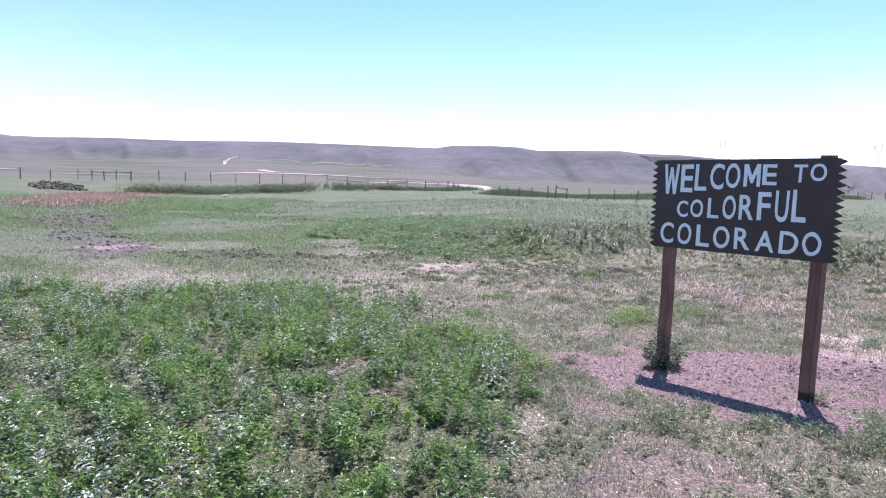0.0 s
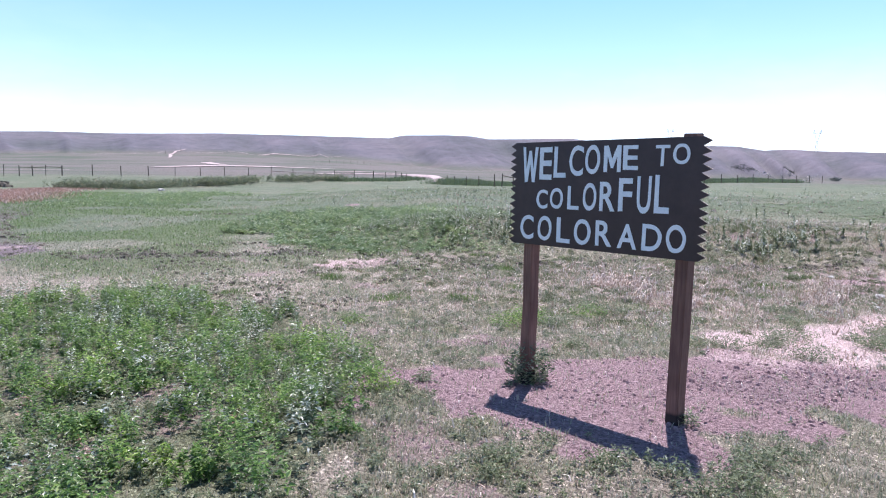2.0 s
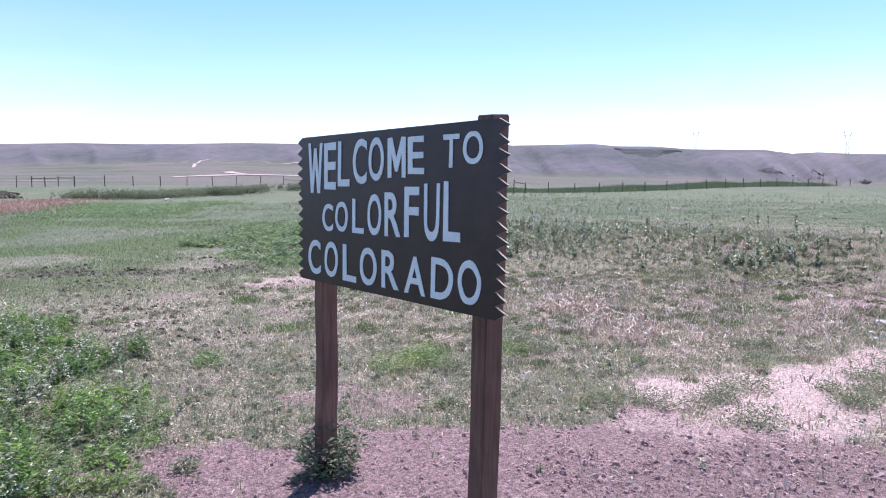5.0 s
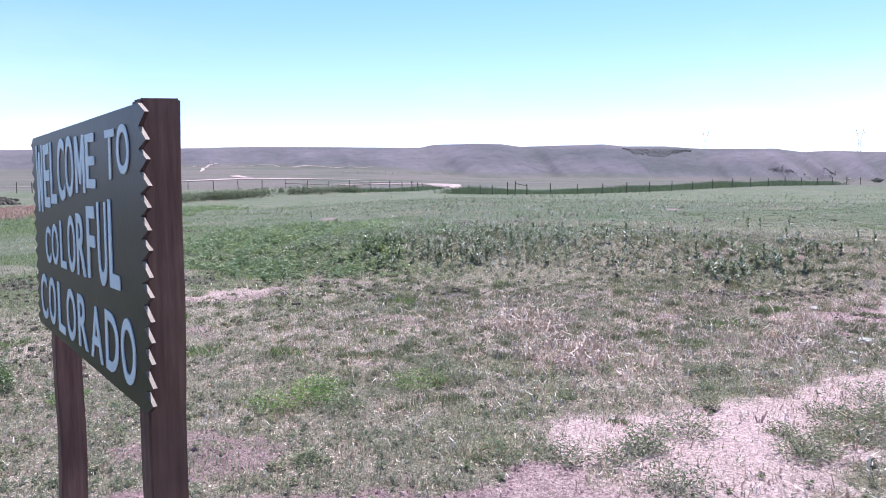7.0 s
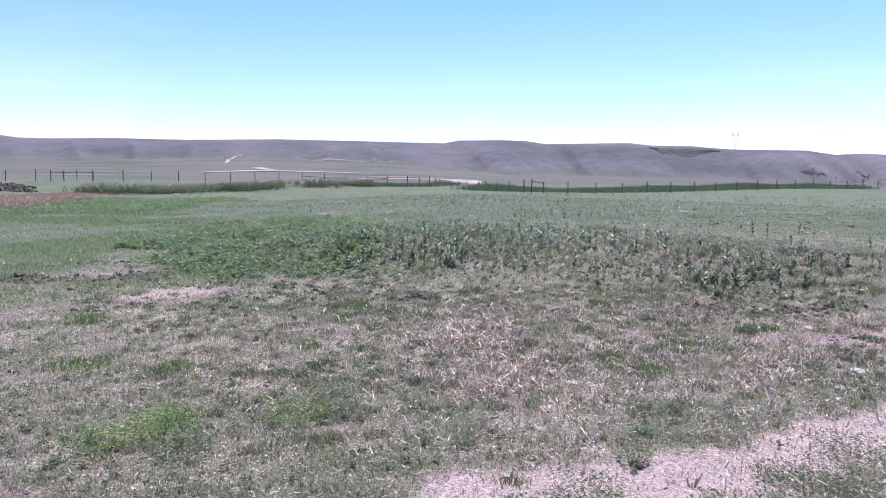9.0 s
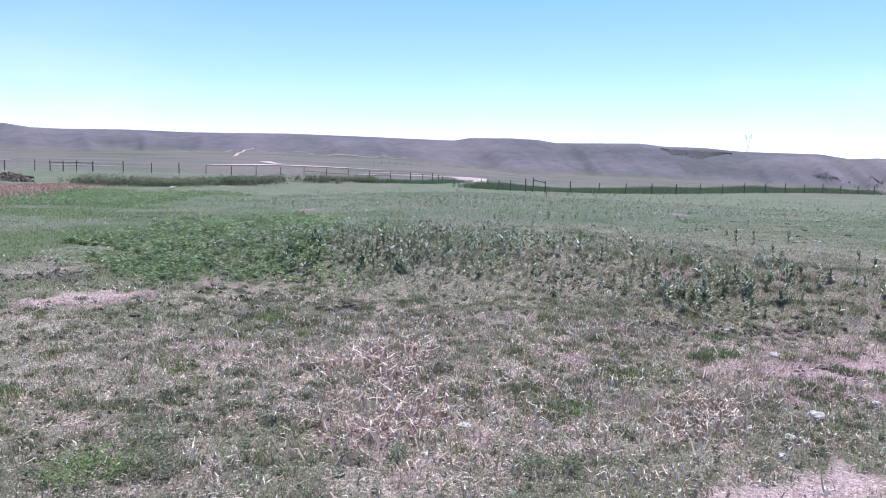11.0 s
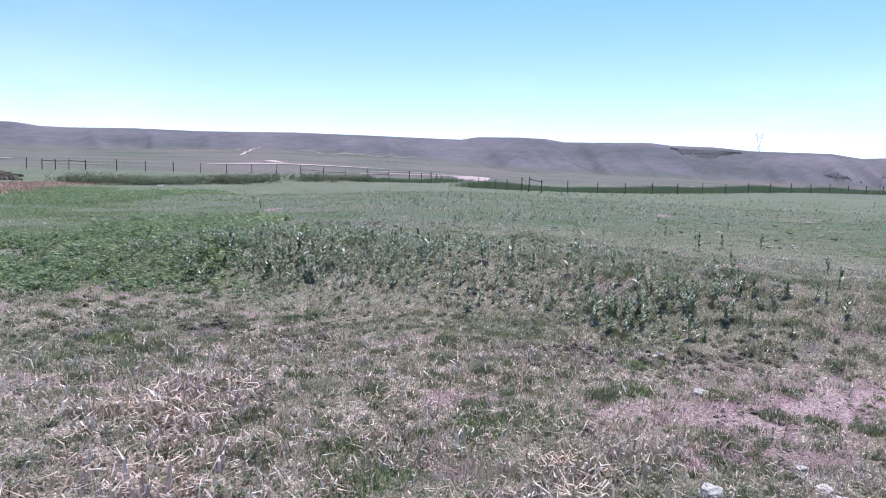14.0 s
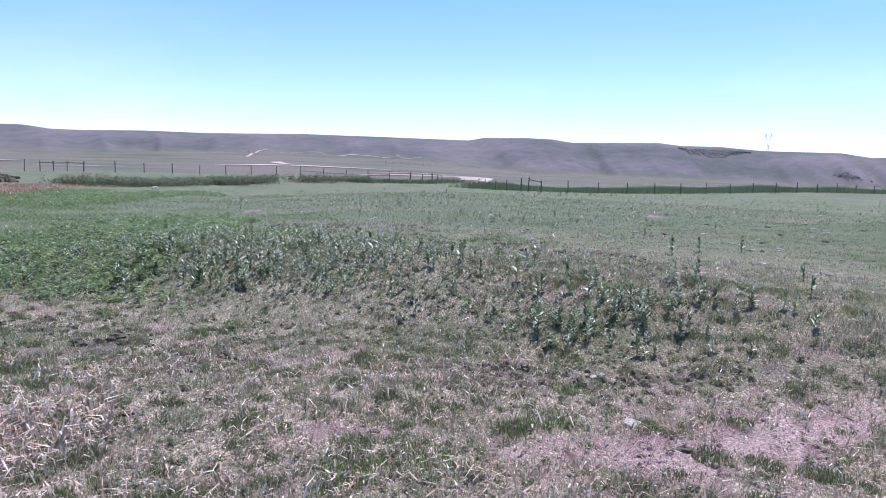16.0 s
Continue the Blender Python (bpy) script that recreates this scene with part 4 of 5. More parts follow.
# seedlings dotted through the turf
x, y, rng = scatter(9000, 1, 20, 0.8, 14, lambda x, y: (1 - 0.96 * smooth(0.25, 0.6, np.maximum(churned(x, y), pale(x, y)))) * (0.25 + 0.55 * smooth(0.46, 0.62, fbm(x, y, 0.9, 88, 3))) * np.clip(1.15 - near_path(x, y) / 12, 0.05, 1), 109)
weeds("low_weeds", x, y, rng.uniform(0.025, 0.085, len(x)), 24, rng.uniform(0.022, 0.042, len(x)), MAT_DULL, "low green weeds dotted through the turf", rng, 0.8)
x, y, rng = scatter(20000, 1, 15, 0.8, 9, lambda x, y: (1 - 0.97 * smooth(0.25, 0.6, np.maximum(churned(x, y), pale(x, y)))) * (0.25 + 0.75 * smooth(0.42, 0.6, fbm(x, y, 0.9, 98, 3))) * np.clip(1.15 - near_path(x, y) / 6, 0.0, 1) * (1 - smooth(5.5, 7, x) * 0.85), 119)
weeds("silvery_weeds", x, y, rng.uniform(0.03, 0.10, len(x)), 22, rng.uniform(0.020, 0.036, len(x)), MAT_DULL, "low silvery grey-green weeds in the turf", rng, 0.9)
x, y, rng = scatter(14000, 5, 21, 2.5, 14, lambda x, y: (1 - 0.8 * np.maximum(churned(x, y), pale(x, y))) * (0.03 + 0.97 * smooth(0.5, 0.6, fbm(x, y, 0.24, 82, 2))) * (0.15 + 0.85 * np.maximum(smooth(3.6, 5.6, y), smooth(11.5, 14, x))) * np.clip(1.2 - near_path(x, y) / 12, 0.05, 1), 118)
weeds("turf_hummocks", x, y, rng.uniform(0.03, 0.085, len(x)), 20, rng.uniform(0.025, 0.05, len(x)), MAT_HUMMOCK, "dull grey-green grass hummocks in trodden turf", rng, 1.1)
# the weed bed in mid field
def leafy(x, y):
    """Where the bed is green and close; the rest of it is thin and grey."""
    return smooth(10.5, 14.5, y - 0.9 * (x - 14.5))


x, y, rng = scatter(60000, 8, 30, 5, 33, lambda x, y: smooth(0.25, 0.65, midbed(x, y)) * (0.05 + 0.95 * leafy(x, y)) * (0.2 + 0.8 * smooth(0.40, 0.56, fbm(x, y, 0.8, 89, 3))), 110)
weeds("field_weeds", x, y, rng.uniform(0.06, 0.19, len(x)) * (0.55 + 0.9 * fbm(x, y, 1.6, 96, 2)) * (0.7 + 0.7 * leafy(x, y)) * (0.6 + 0.9 * smooth(0.42, 0.62, fbm(x, y, 0.45, 97, 2))), 13, rng.uniform(0.04, 0.08, len(x)) * (1 + 0.6 * leafy(x, y)), MAT_FIELDWEED, "bed of green weeds out in the field", rng, 0.5)
x, y, rng = scatter(9000, 12, 24, 4.5, 18, lambda x, y: smooth(0.15, 0.8, midbed(x, y)) * (0.3 + 0.7 * smooth(0.42, 0.6, fbm(x, y, 0.6, 99, 3))) * (1 - 0.5 * leafy(x, y)) * (0.45 + 0.55 * smooth(8, 12, y)), 132)
weeds("grey_field_weeds", x, y, rng.uniform(0.04, 0.15, len(x)), 16, rng.uniform(0.03, 0.06, len(x)), MAT_MILK, "low grey-green weeds thinly grown over the field", rng, 0.4)
x, y, rng = scatter(1500, 8, 24, 9, 30, lambda x, y: smooth(0.3, 0.7, midbed(x, y)) * leafy(x, y) * smooth(0.42, 0.56, fbm(x, y, 1.3, 168, 2)), 138)
weeds("tall_field_weeds", x, y, rng.uniform(0.20, 0.42, len(x)), 26, rng.uniform(0.06, 0.11, len(x)), MAT_BED, "taller dark bushy weeds standing in the field bed", rng, 0.4)


def stalks(name, px, py, tall, leaves, size, material, label, rng):
    """Upright leafy stalks: paired leaves that point up along one stem."""
    n = len(px)
    who = np.repeat(np.arange(n), leaves)
    u = np.tile((np.arange(leaves) // 2 + 0.8) / (leaves / 2), n)
    turn = rng.uniform(0, 2 * math.pi, n)[who] + np.tile(np.arange(leaves) % 2, n) * math.pi + np.tile(np.arange(leaves) // 2, n) * (math.pi / 2) + rng.normal(0, 0.25, len(who))
    lx, ly = rng.normal(0, 0.08, n)[who], rng.normal(0, 0.08, n)[who]
    h = tall[who] * u
    root = np.stack([px[who] + lx * h, py[who] + ly * h, height(px, py)[who] + h], -1)
    d = np.stack([np.cos(turn), np.sin(turn), rng.uniform(0.5, 1.7, len(who))], -1)
    length = size[who] * rng.uniform(0.75, 1.2, len(who)) * (1.1 - 0.45 * u)
    me = leaf_cloud(name, root, d, length, length * rng.uniform(0.3, 0.42, len(who)), material, rng=rng)
    return tagged(new(name, me), label, "weeds", kind="stuff")


x, y, rng = scatter(9000, 12, 20, 5, 18, lambda x, y: 0.85 * smooth(0.2, 0.7, strip(x, y, 14.5, 16.0, 16.3, 10.4, 1.25, 0.6, 161, 1.2)) * (0.4 + 0.6 * smooth(0.4, 0.55, fbm(x, y, 0.8, 162, 2))) + 0.14 * smooth(0.2, 0.7, strip(x, y, 16.4, 10.2, 18.0, 6.2, 1.4, 0.7, 163, 1.0)), 133)
stalks("milkweed_stand", x, y, rng.uniform(0.10, 0.27, len(x)), 14, rng.uniform(0.05, 0.085, len(x)), MAT_MILK, "stand of upright grey-green milkweed in the field", rng)
x, y, rng = scatter(900, 16, 19.5, 5, 7.5, lambda x, y: 0.27 * smooth(0.3, 0.7, strip(x, y, 16.9, 6.5, 18.2, 5.9, 0.42, 0.7, 164, 0.5)), 136)
stalks("milkweed_clump", x, y, rng.uniform(0.12, 0.27, len(x)), 16, rng.uniform(0.055, 0.085, len(x)), MAT_MILK, "close clump of dark milkweed at the edge of the bed", rng)
x, y, rng = scatter(2600, 20, 64, 13, 50, lambda x, y: 0.55 * strip(x, y, 21.5, 15.2, 27, 17.6, 1.3, 0.9, 165, 1.2) + 0.35 * strip(x, y, 25.5, 25, 38, 36, 2.2, 0.9, 166, 2.0) + 0.5 * strip(x, y, 50, 42.5, 57, 41.5, 1.6, 0.9, 167, 2.0) + 0.012, 137)
stalks("field_stalks", x, y, rng.uniform(0.12, 0.30, len(x)) * (1 + 0.008 * np.hypot(x - 8, y)), 12, rng.uniform(0.06, 0.10, len(x)) * (1 + 0.01 * np.hypot(x - 8, y)), MAT_DITCH, "small dark weed stalks standing in the far field", rng)
x, y, rng = scatter(5000, 8, 32, 32, 64, lambda x, y: smooth(0.3, 0.7, strip(x, y, 13.0, 40, 25, 57, 3.6, 0.7, 71, 3.0)), 134)
weeds("far_green_weeds", x, y, rng.uniform(0.12, 0.34, len(x)) * (0.4 + 1.0 * fbm(x, y, 3.0, 97, 2)), 14, rng.uniform(0.08, 0.16, len(x)), MAT_FIELDWEED, "low green weeds in the grass near the ditch", rng, 0.6)
x, y, rng = scatter(1500, 20, 75, 10, 50, lambda x, y: 0.2 + 0.8 * smooth(0.55, 0.65, fbm(x, y, 6, 90, 3)), 111)
weeds("scattered_weeds", x, y, rng.uniform(0.12, 0.3, len(x)), 18, rng.uniform(0.07, 0.12, len(x)), MAT_MILK, "dark weeds scattered over the far field", rng, 0.5)


# ---------------------------------------------------------------- reeds and far vegetation
def strip_points(count, pts, width, seed):
    rng = np.random.default_rng(seed)
    pts = np.array(pts, float)
    seg = np.linalg.norm(np.diff(pts, axis=0), axis=1)
    at = rng.uniform(0, seg.sum(), count)
    x = np.interp(at, np.r_[0, np.cumsum(seg)], pts[:, 0]) + rng.normal(0, width / 2, count)
    y = np.interp(at, np.r_[0, np.cumsum(seg)], pts[:, 1]) + rng.normal(0, width / 2, count)
    return x, y, rng


x, y, rng = strip_points(52000, [(62, 67), (63, 60), (67, 55), (80, 52.5), (96, 50.5), (112, 48.5), (124, 47)], 2.6, 121)
blades("reed_bed", x, y, rng.uniform(0.6, 0.9, len(x)) * (0.4 + 1.05 * fbm(x, y, 7, 122, 3)), rng.uniform(0.02, 0.05, len(x)), rng.uniform(0.1, 0.6, len(x)), MAT_REED, "dense dark green reeds behind the wire fence", "reeds", rng, bend=False)
x, y, rng = strip_points(2600, [(52, 79), (62, 78), (70, 82)], 2.0, 123)
blades("reed_fringe", x, y, rng.uniform(0.3, 0.7, len(x)), rng.uniform(0.05, 0.11, len(x)), rng.uniform(0.05, 0.3, len(x)), MAT_REED, "low green reeds along the track", "reeds", rng, bend=False)
x, y, rng = strip_points(1500, [(19, 75), (24, 74), (30, 79), (39, 80.5), (54, 79.7)], 2.6, 124)
keep = fbm(x, y, 3.0, 137, 3) > 0.36 + 0.08 * smooth(30, 42, x)
x, y = x[keep], y[keep]
weeds("ditch_weeds", x, y, rng.uniform(0.65, 1.25, len(x)) * (0.5 + 0.8 * fbm(x, y, 7, 125, 2)), 26, rng.uniform(0.16, 0.3, len(x)), MAT_DITCH, "tall grey-green weeds along the ditch", rng, 0.4)
x, y, rng = strip_points(1200, [(19, 75), (24, 74), (30, 79), (39, 80.5), (54, 79.7)], 2.2, 126)
keep = fbm(x, y, 2.4, 138, 3) > 0.42
x, y = x[keep], y[keep]
weeds("ditch_brush", x, y, rng.uniform(0.45, 1.1, len(x)), 24, rng.uniform(0.15, 0.26, len(x)), MAT_DITCH, "dark green brush along the ditch", rng, 0.5)
x, y, rng = strip_points(13000, [(6.5, 44), (9.5, 53), (12.6, 63), (15.5, 70), (20.5, 76)], 3.2, 127)
blades("rusty_reeds", x, y, rng.uniform(0.10, 0.32, len(x)), rng.uniform(0.04, 0.09, len(x)), rng.uniform(0.3, 1.1, len(x)), MAT_RUST, "dead rust-coloured stalks beside the ditch", "stalks", rng, bend=False)


def scrub():
    rng = np.random.default_rng(131)
    n = 2200
    v = rng.random(n)
    az = radians(36.2) - radians(5.2) * v
    deep = (7 + 24 * np.sin(np.pi * np.clip(v * 1.1, 0, 1)) ** 0.6) * rng.random(n) ** 0.8 * (0.55 + 0.9 * fbm(v * 100, 0 * v, 9, 135, 3))
    r = 598 - deep
    weeds("hill_scrub", 5 + r * np.cos(az), r * np.sin(az), rng.uniform(0.1, 0.45, n), 8, rng.uniform(0.25, 0.5, n), MAT_SCRUB, "dark juniper scrub on the upper hillside", rng, 0.8)
    n = 330
    u, row = rng.random(n), rng.integers(0, 3, n)
    x = np.array([480, 462, 467])[row] + np.array([-18, -20, 28])[row] * u + rng.normal(0, 1.2, n)
    y = np.array([225, 208, 184.5])[row] + np.array([-17, -16, 4])[row] * u + rng.normal(0, 1.2, n)
    keep = fbm(x, y, 6, 134, 2) > 0.42
    x, y = x[keep], y[keep]
    weeds("outcrop_scrub", x, y, rng.uniform(0.4, 1.2, len(x)), 9, rng.uniform(0.4, 0.8, len(x)), MAT_SCRUB, "dark brush on a rocky ledge of the hill", rng, 1.0)
    n = 170
    row = rng.integers(0, 3, n)
    x = np.array([450, 440, 450])[row] + rng.normal(0, 9, n)
    y = np.array([193, 184, 168])[row] + rng.normal(0, 6, n)
    crumbs("ledge_rocks", x, y, rng.gamma(2.0, 0.2, n).clip(0.15, 0.9), rng, MAT_DULLROCK, "pale broken rocks below the ledges of the hill", 0.9)


scrub()


# ---------------------------------------------------------------- tracks across the plain
def ribbon(name, pts, widths, label, lift=0.05, material=None):
    pts = [Vector(p) for p in pts]
    fine, wide = [], []
    for k in range(len(pts) - 1):
        steps = max(4, int((pts[k + 1] - pts[k]).length / 3))
        for s in range(steps):
            fine.append(pts[k].lerp(pts[k + 1], s / steps))
            wide.append(widths[k] + (widths[k + 1] - widths[k]) * s / steps)
    fine.append(pts[-1])
    wide.append(widths[-1])
    rows, across = [], 5
    for k, (p, w) in enumerate(zip(fine, wide)):
        a, b = fine[max(k - 1, 0)], fine[min(k + 1, len(fine) - 1)]
        side = Vector((-(b - a).y, (b - a).x)).normalized()
        ragged = 1 + 0.5 * noise.noise(Vector((p.x * 0.13, p.y * 0.13, 3)))
        rows.append([p + side * w * ragged * (j / (across - 1) - 0.5) for j in range(across)])
    flat = np.array([[q.x, q.y] for r in rows for q in r])
    z = height(flat[:, 0], flat[:, 1]) + lift
    verts = np.c_[flat, z]
    faces = [(k * across + j, (k + 1) * across + j, (k + 1) * across + j + 1, k * across + j + 1) for k in range(len(rows) - 1) for j in range(across - 1)]
    ob = new(name, mesh_from(name, verts, faces, material or MAT_TRACK))
    return tagged(ob, label, "track", kind="structure")


ribbon("dirt_road", [(61, 66.5), (66, 72), (74, 81), (87, 97), (98, 110), (106, 120), (110, 131), (107, 139)], (1.0, 2.0, 2.2, 2.2, 2.4, 3.0, 3.0, 2.0), "pale dirt road leading to the hills", 0.1)
ribbon("dirt_track_1", [(62, 176), (72, 186), (84, 194), (94, 193), (101, 187), (109, 180), (114, 172)], (1.5, 5, 9, 10, 9, 6, 2), "pale winding dirt track across the plain", 0.16)
ribbon("dirt_track_2", [(108, 246), (103, 240), (98, 222), (95, 208)], (1.5, 4, 3.5, 3), "pale branch of the dirt track", 0.16)
ribbon("worn_ground_1", [(74, 118), (86, 126), (98, 128), (104, 126), (100, 118), (92, 107), (80, 93)], (2, 6, 8, 8, 6, 4, 2), "wide pale worn ground beside the track", 0.12, MAT_WORN)
ribbon("worn_ground_2", [(90, 143), (99, 146), (108, 148), (117, 146)], (1.5, 4, 4, 2), "pale worn ground behind the wire fence", 0.12, MAT_WORN)
ribbon("dirt_track_3", [(121, 324), (134, 358), (147, 392), (159, 427), (168, 446), (176, 461), (187, 473)], (0.8, 1.8, 1.6, 1.4, 1.3, 1.0, 0.6), "pale track climbing to the foot of the hill", 0.25)
ribbon("dirt_track_4", [(112, 420), (120, 426), (138, 437), (155, 453), (170, 466)], (0.6, 1.5, 1.0, 0.8, 0.5), "thin pale line of a track below the hill", 0.25)
ribbon("dirt_track_5", [(186, 468), (198, 463), (210, 459), (220, 457), (226, 447), (231, 437), (239, 430), (260, 423), (280, 417)], (0.4, 0.9, 0.5, 0.8, 2.0, 2.6, 2.0, 0.9, 0.4), "pale worn line along the foot of the hill", 0.25)
ribbon("worn_ground_3", [(14, 181), (18, 191), (20, 196)], (3, 5, 3), "pale worn patch on the plain", 0.15, MAT_WORN)
ribbon("worn_ground_4", [(114, 84), (119, 80), (122, 76), (125, 72)], (1, 4, 4, 1), "pale bare ground behind the reeds", 0.12, MAT_WORN)
ribbon("worn_ground_5", [(240, 300), (255, 294), (285, 290), (310, 283)], (1, 3, 3, 1), "thin worn line across the plain", 0.2, MAT_WORN)
ribbon("worn_ground_6", [(21, 148), (29, 150), (37, 149)], (1, 3.5, 1), "pale worn ground behind the gateway", 0.12, MAT_WORN)


# ---------------------------------------------------------------- fences
def rod(a, b, r, sides=4):
    bm = bmesh.new()
    a, b = Vector(a), Vector(b)
    m = (b - a).to_track_quat("Z", "Y").to_matrix().to_4x4()
    bmesh.ops.create_cone(bm, cap_ends=True, segments=sides, radius1=r, radius2=r, depth=(b - a).length, matrix=Matrix.Translation((a + b) / 2) @ m)
    return bm


def fence(label, posts, tall, wires, rails=(), seed=1):
    rng = random.Random(seed)
    thing = tagged(new("wire_fence"), label, "fence")
    tops = []
    for x, y, extra in posts:
        g = height_at(x, y)
        lean = Vector((rng.uniform(-0.05, 0.05), rng.uniform(-0.05, 0.05), 0))
        top = Vector((x, y, g + tall * extra * rng.uniform(0.93, 1.07))) + lean
        bm = rod((x, y, g - 0.3), top, rng.uniform(0.042, 0.06) * (1.25 if extra > 1 else 1), 7)
        part("post", bm, MAT_FENCE, thing)
        tops.append((Vector((x, y, g)), top))
    for k in range(len(tops) - 1):
        for h in wires:
            a = tops[k][0].lerp(tops[k][1], h)
            b = tops[k + 1][0].lerp(tops[k + 1][1], h)
            part("wire", rod(a, b, 0.006, 3), MAT_WIRE, thing)
    for k, h in rails:
        a = tops[k][0].lerp(tops[k][1], h)
        b = tops[k + 1][0].lerp(tops[k + 1][1], h)
        part("rail", rod(a, b, 0.036, 6), MAT_FENCE, thing, "weathered wooden brace rail")
    return thing


far_line = [(10.7, 93.4, 1), (13.8, 93.5, 1), (16.8, 93.6, 1), (18.4, 93.7, 1), (19.8, 93.7, 1), (21.2, 93.8, 1), (23.0, 93.9, 1.05)]
for k in range(13):
    far_line.append((26.5 + k * 3.265, 94.0 - 0.54 * k, 1))
fence("long wire fence with wooden posts and a braced gateway", far_line, 1.28, (0.35, 0.62, 0.9), ((3, 0.82), (4, 0.80), (5, 0.82), (14, 0.55), (15, 0.5), (17, 0.6)), 5)
fence("short run of wire fence beside the dirt road", [(65.7, 87.5, 0.9), (65.9, 84.5, 0.9), (65.9, 82.0, 1.12), (66.0, 80.8, 0.9), (66.0, 79.6, 0.8)], 1.2, (0.5, 0.9), (), 6)
right_line = [(62.6, 66.8, 0.9), (61.5, 64.2, 0.95), (60.4, 60.8, 1), (58.9, 57.1, 1), (57.8, 53.5, 1.12), (57.3, 51.9, 1.15), (58.4, 51.2, 1)]
for k in range(17):
    right_line.append((61.75 + k * 3.9 + 0.012 * k * k, 50.8 - 0.483 * k, 1))
fence("wire fence of dark wooden posts in front of the reeds", right_line, 1.25, (0.3, 0.6, 0.9), ((5, 0.85),), 7)
fence("distant line of fence posts below the hills", [(172 + 5.2 * k, 280 + 1.6 * k, 1) for k in range(9)], 1.5, (0.8,), (), 8)
fence("few wooden posts at the head of the track", [(165, 450, 0.8), (175, 459, 0.9), (179.5, 462, 1.0), (184, 464, 1.0)], 2.8, (), (), 9)


# ---------------------------------------------------------------- pylons
def pylon(az, reach, top_el, seed):
    a = radians(az)
    x, y = 5.65 + reach * math.cos(a), -0.17 + reach * math.sin(a)
    top = 1.78 + reach * math.tan(radians(top_el))
    g = height_at(x, y)
    thing = tagged(new("power_pylon"), "distant steel lattice pylon on the ridge", "pylon")
    thing.matrix_world = pose(x, y, g, 0, 0, az + 90)
    h = top - g
    waist, r = 0.62 * h, 0.22

    def beam(name, p, q, rad=r):
        part(name, rod(p, q, rad, 4), MAT_STEEL, thing)

    for sx in (-1, 1):
        for sy in (-1, 1):
            beam("leg", (sx * 2.6, sy * 2.6, -1), (sx * 0.8, sy * 0.8, waist))
    for k in range(6):
        z0, z1 = waist * k / 6, waist * (k + 1) / 6
        w0, w1 = 2.6 - 1.8 * k / 6, 2.6 - 1.8 * (k + 1) / 6
        for sy in (-1, 1):
            beam("brace", (-w0, sy * w0, z0), (w1, sy * w1, z1), 0.14)
            beam("brace", (w0, sy * w0, z0), (-w1, sy * w1, z1), 0.14)
    for sx in (-1, 1):
        for sy in (-1, 1):
            beam("arm", (sx * 0.8, sy * 0.7, waist), (sx * 2.6, sy * 0.5, 0.88 * h))
        beam("peak", (sx * 2.6, 0, 0.88 * h), (sx * 3.2, 0, h))
        beam("peak", (sx * 4.0, 0, 0.88 * h), (sx * 3.2, 0, h))
    beam("crossarm", (-4.6, 0, 0.88 * h), (4.6, 0, 0.88 * h), 0.30)
    beam("crossarm", (-2.6, 0, 0.92 * h), (2.6, 0, 0.92 * h), 0.22)
    return thing


pylon(30.0, 960, 4.0, 1)
pylon(19.7, 860, 3.72, 2)


# ---------------------------------------------------------------- milkweed
def leaf_mesh(length, width, droop, seed):
    """A broad leaf with a folded midrib, from the origin along +x."""
    rng = random.Random(seed)
    rows = ((0.0, 0.06), (0.18, 0.7), (0.42, 1.0), (0.7, 0.78), (0.9, 0.3), (1.0, 0.02))
    verts, faces = [], []
    for t, w in rows:
        z = 0.25 * length * t - droop * length * t * t
        edge = 0.18 * width * w + rng.uniform(-0.01, 0.01) * length
        verts += [(length * t, width / 2 * w, z + edge), (length * t, 0, z), (length * t, -width / 2 * w, z + edge)]
    for k in range(len(rows) - 1):
        b = 3 * k
        faces += [(b, b + 3, b + 4, b + 1), (b + 1, b + 4, b + 5, b + 2)]
    me = mesh_from("leaf", verts, faces, MAT_BROAD)
    for p in me.polygons:
        p.use_smooth = True
    return me


LEAVES = [leaf_mesh(0.10, 0.044, 0.25, 1), leaf_mesh(0.088, 0.038, 0.05, 2), leaf_mesh(0.066, 0.027, -0.1, 3)]


def milkweed(tall, pairs, seed):
    rng = random.Random(seed)
    plant = tagged(new("milkweed_plant"), "upright milkweed with broad grey-green leaves in the field", "plant", "milkweed in the field")
    bm = rod((0, 0, -0.02), (rng.uniform(-0.03, 0.03), rng.uniform(-0.03, 0.03), tall), 0.007, 5)
    part("stem", bm, MAT_MILK, plant)
    turn = rng.uniform(0, 180)
    for k in range(pairs):
        h = tall * (0.14 + 0.84 * k / (pairs - 1))
        size = 1.15 - 0.55 * k / (pairs - 1) if k else 0.8
        for side in (0, 180):
            ob = new("leaf", LEAVES[min(2, k * 3 // pairs)])
            ob.parent = plant
            ob.matrix_basis = pose(0, 0, h, 0, -rng.uniform(12, 62), turn + side + rng.uniform(-14, 14)) @ Matrix.Scale(size * rng.uniform(0.85, 1.15), 4)
        turn += 90 + rng.uniform(-12, 12)
    return plant


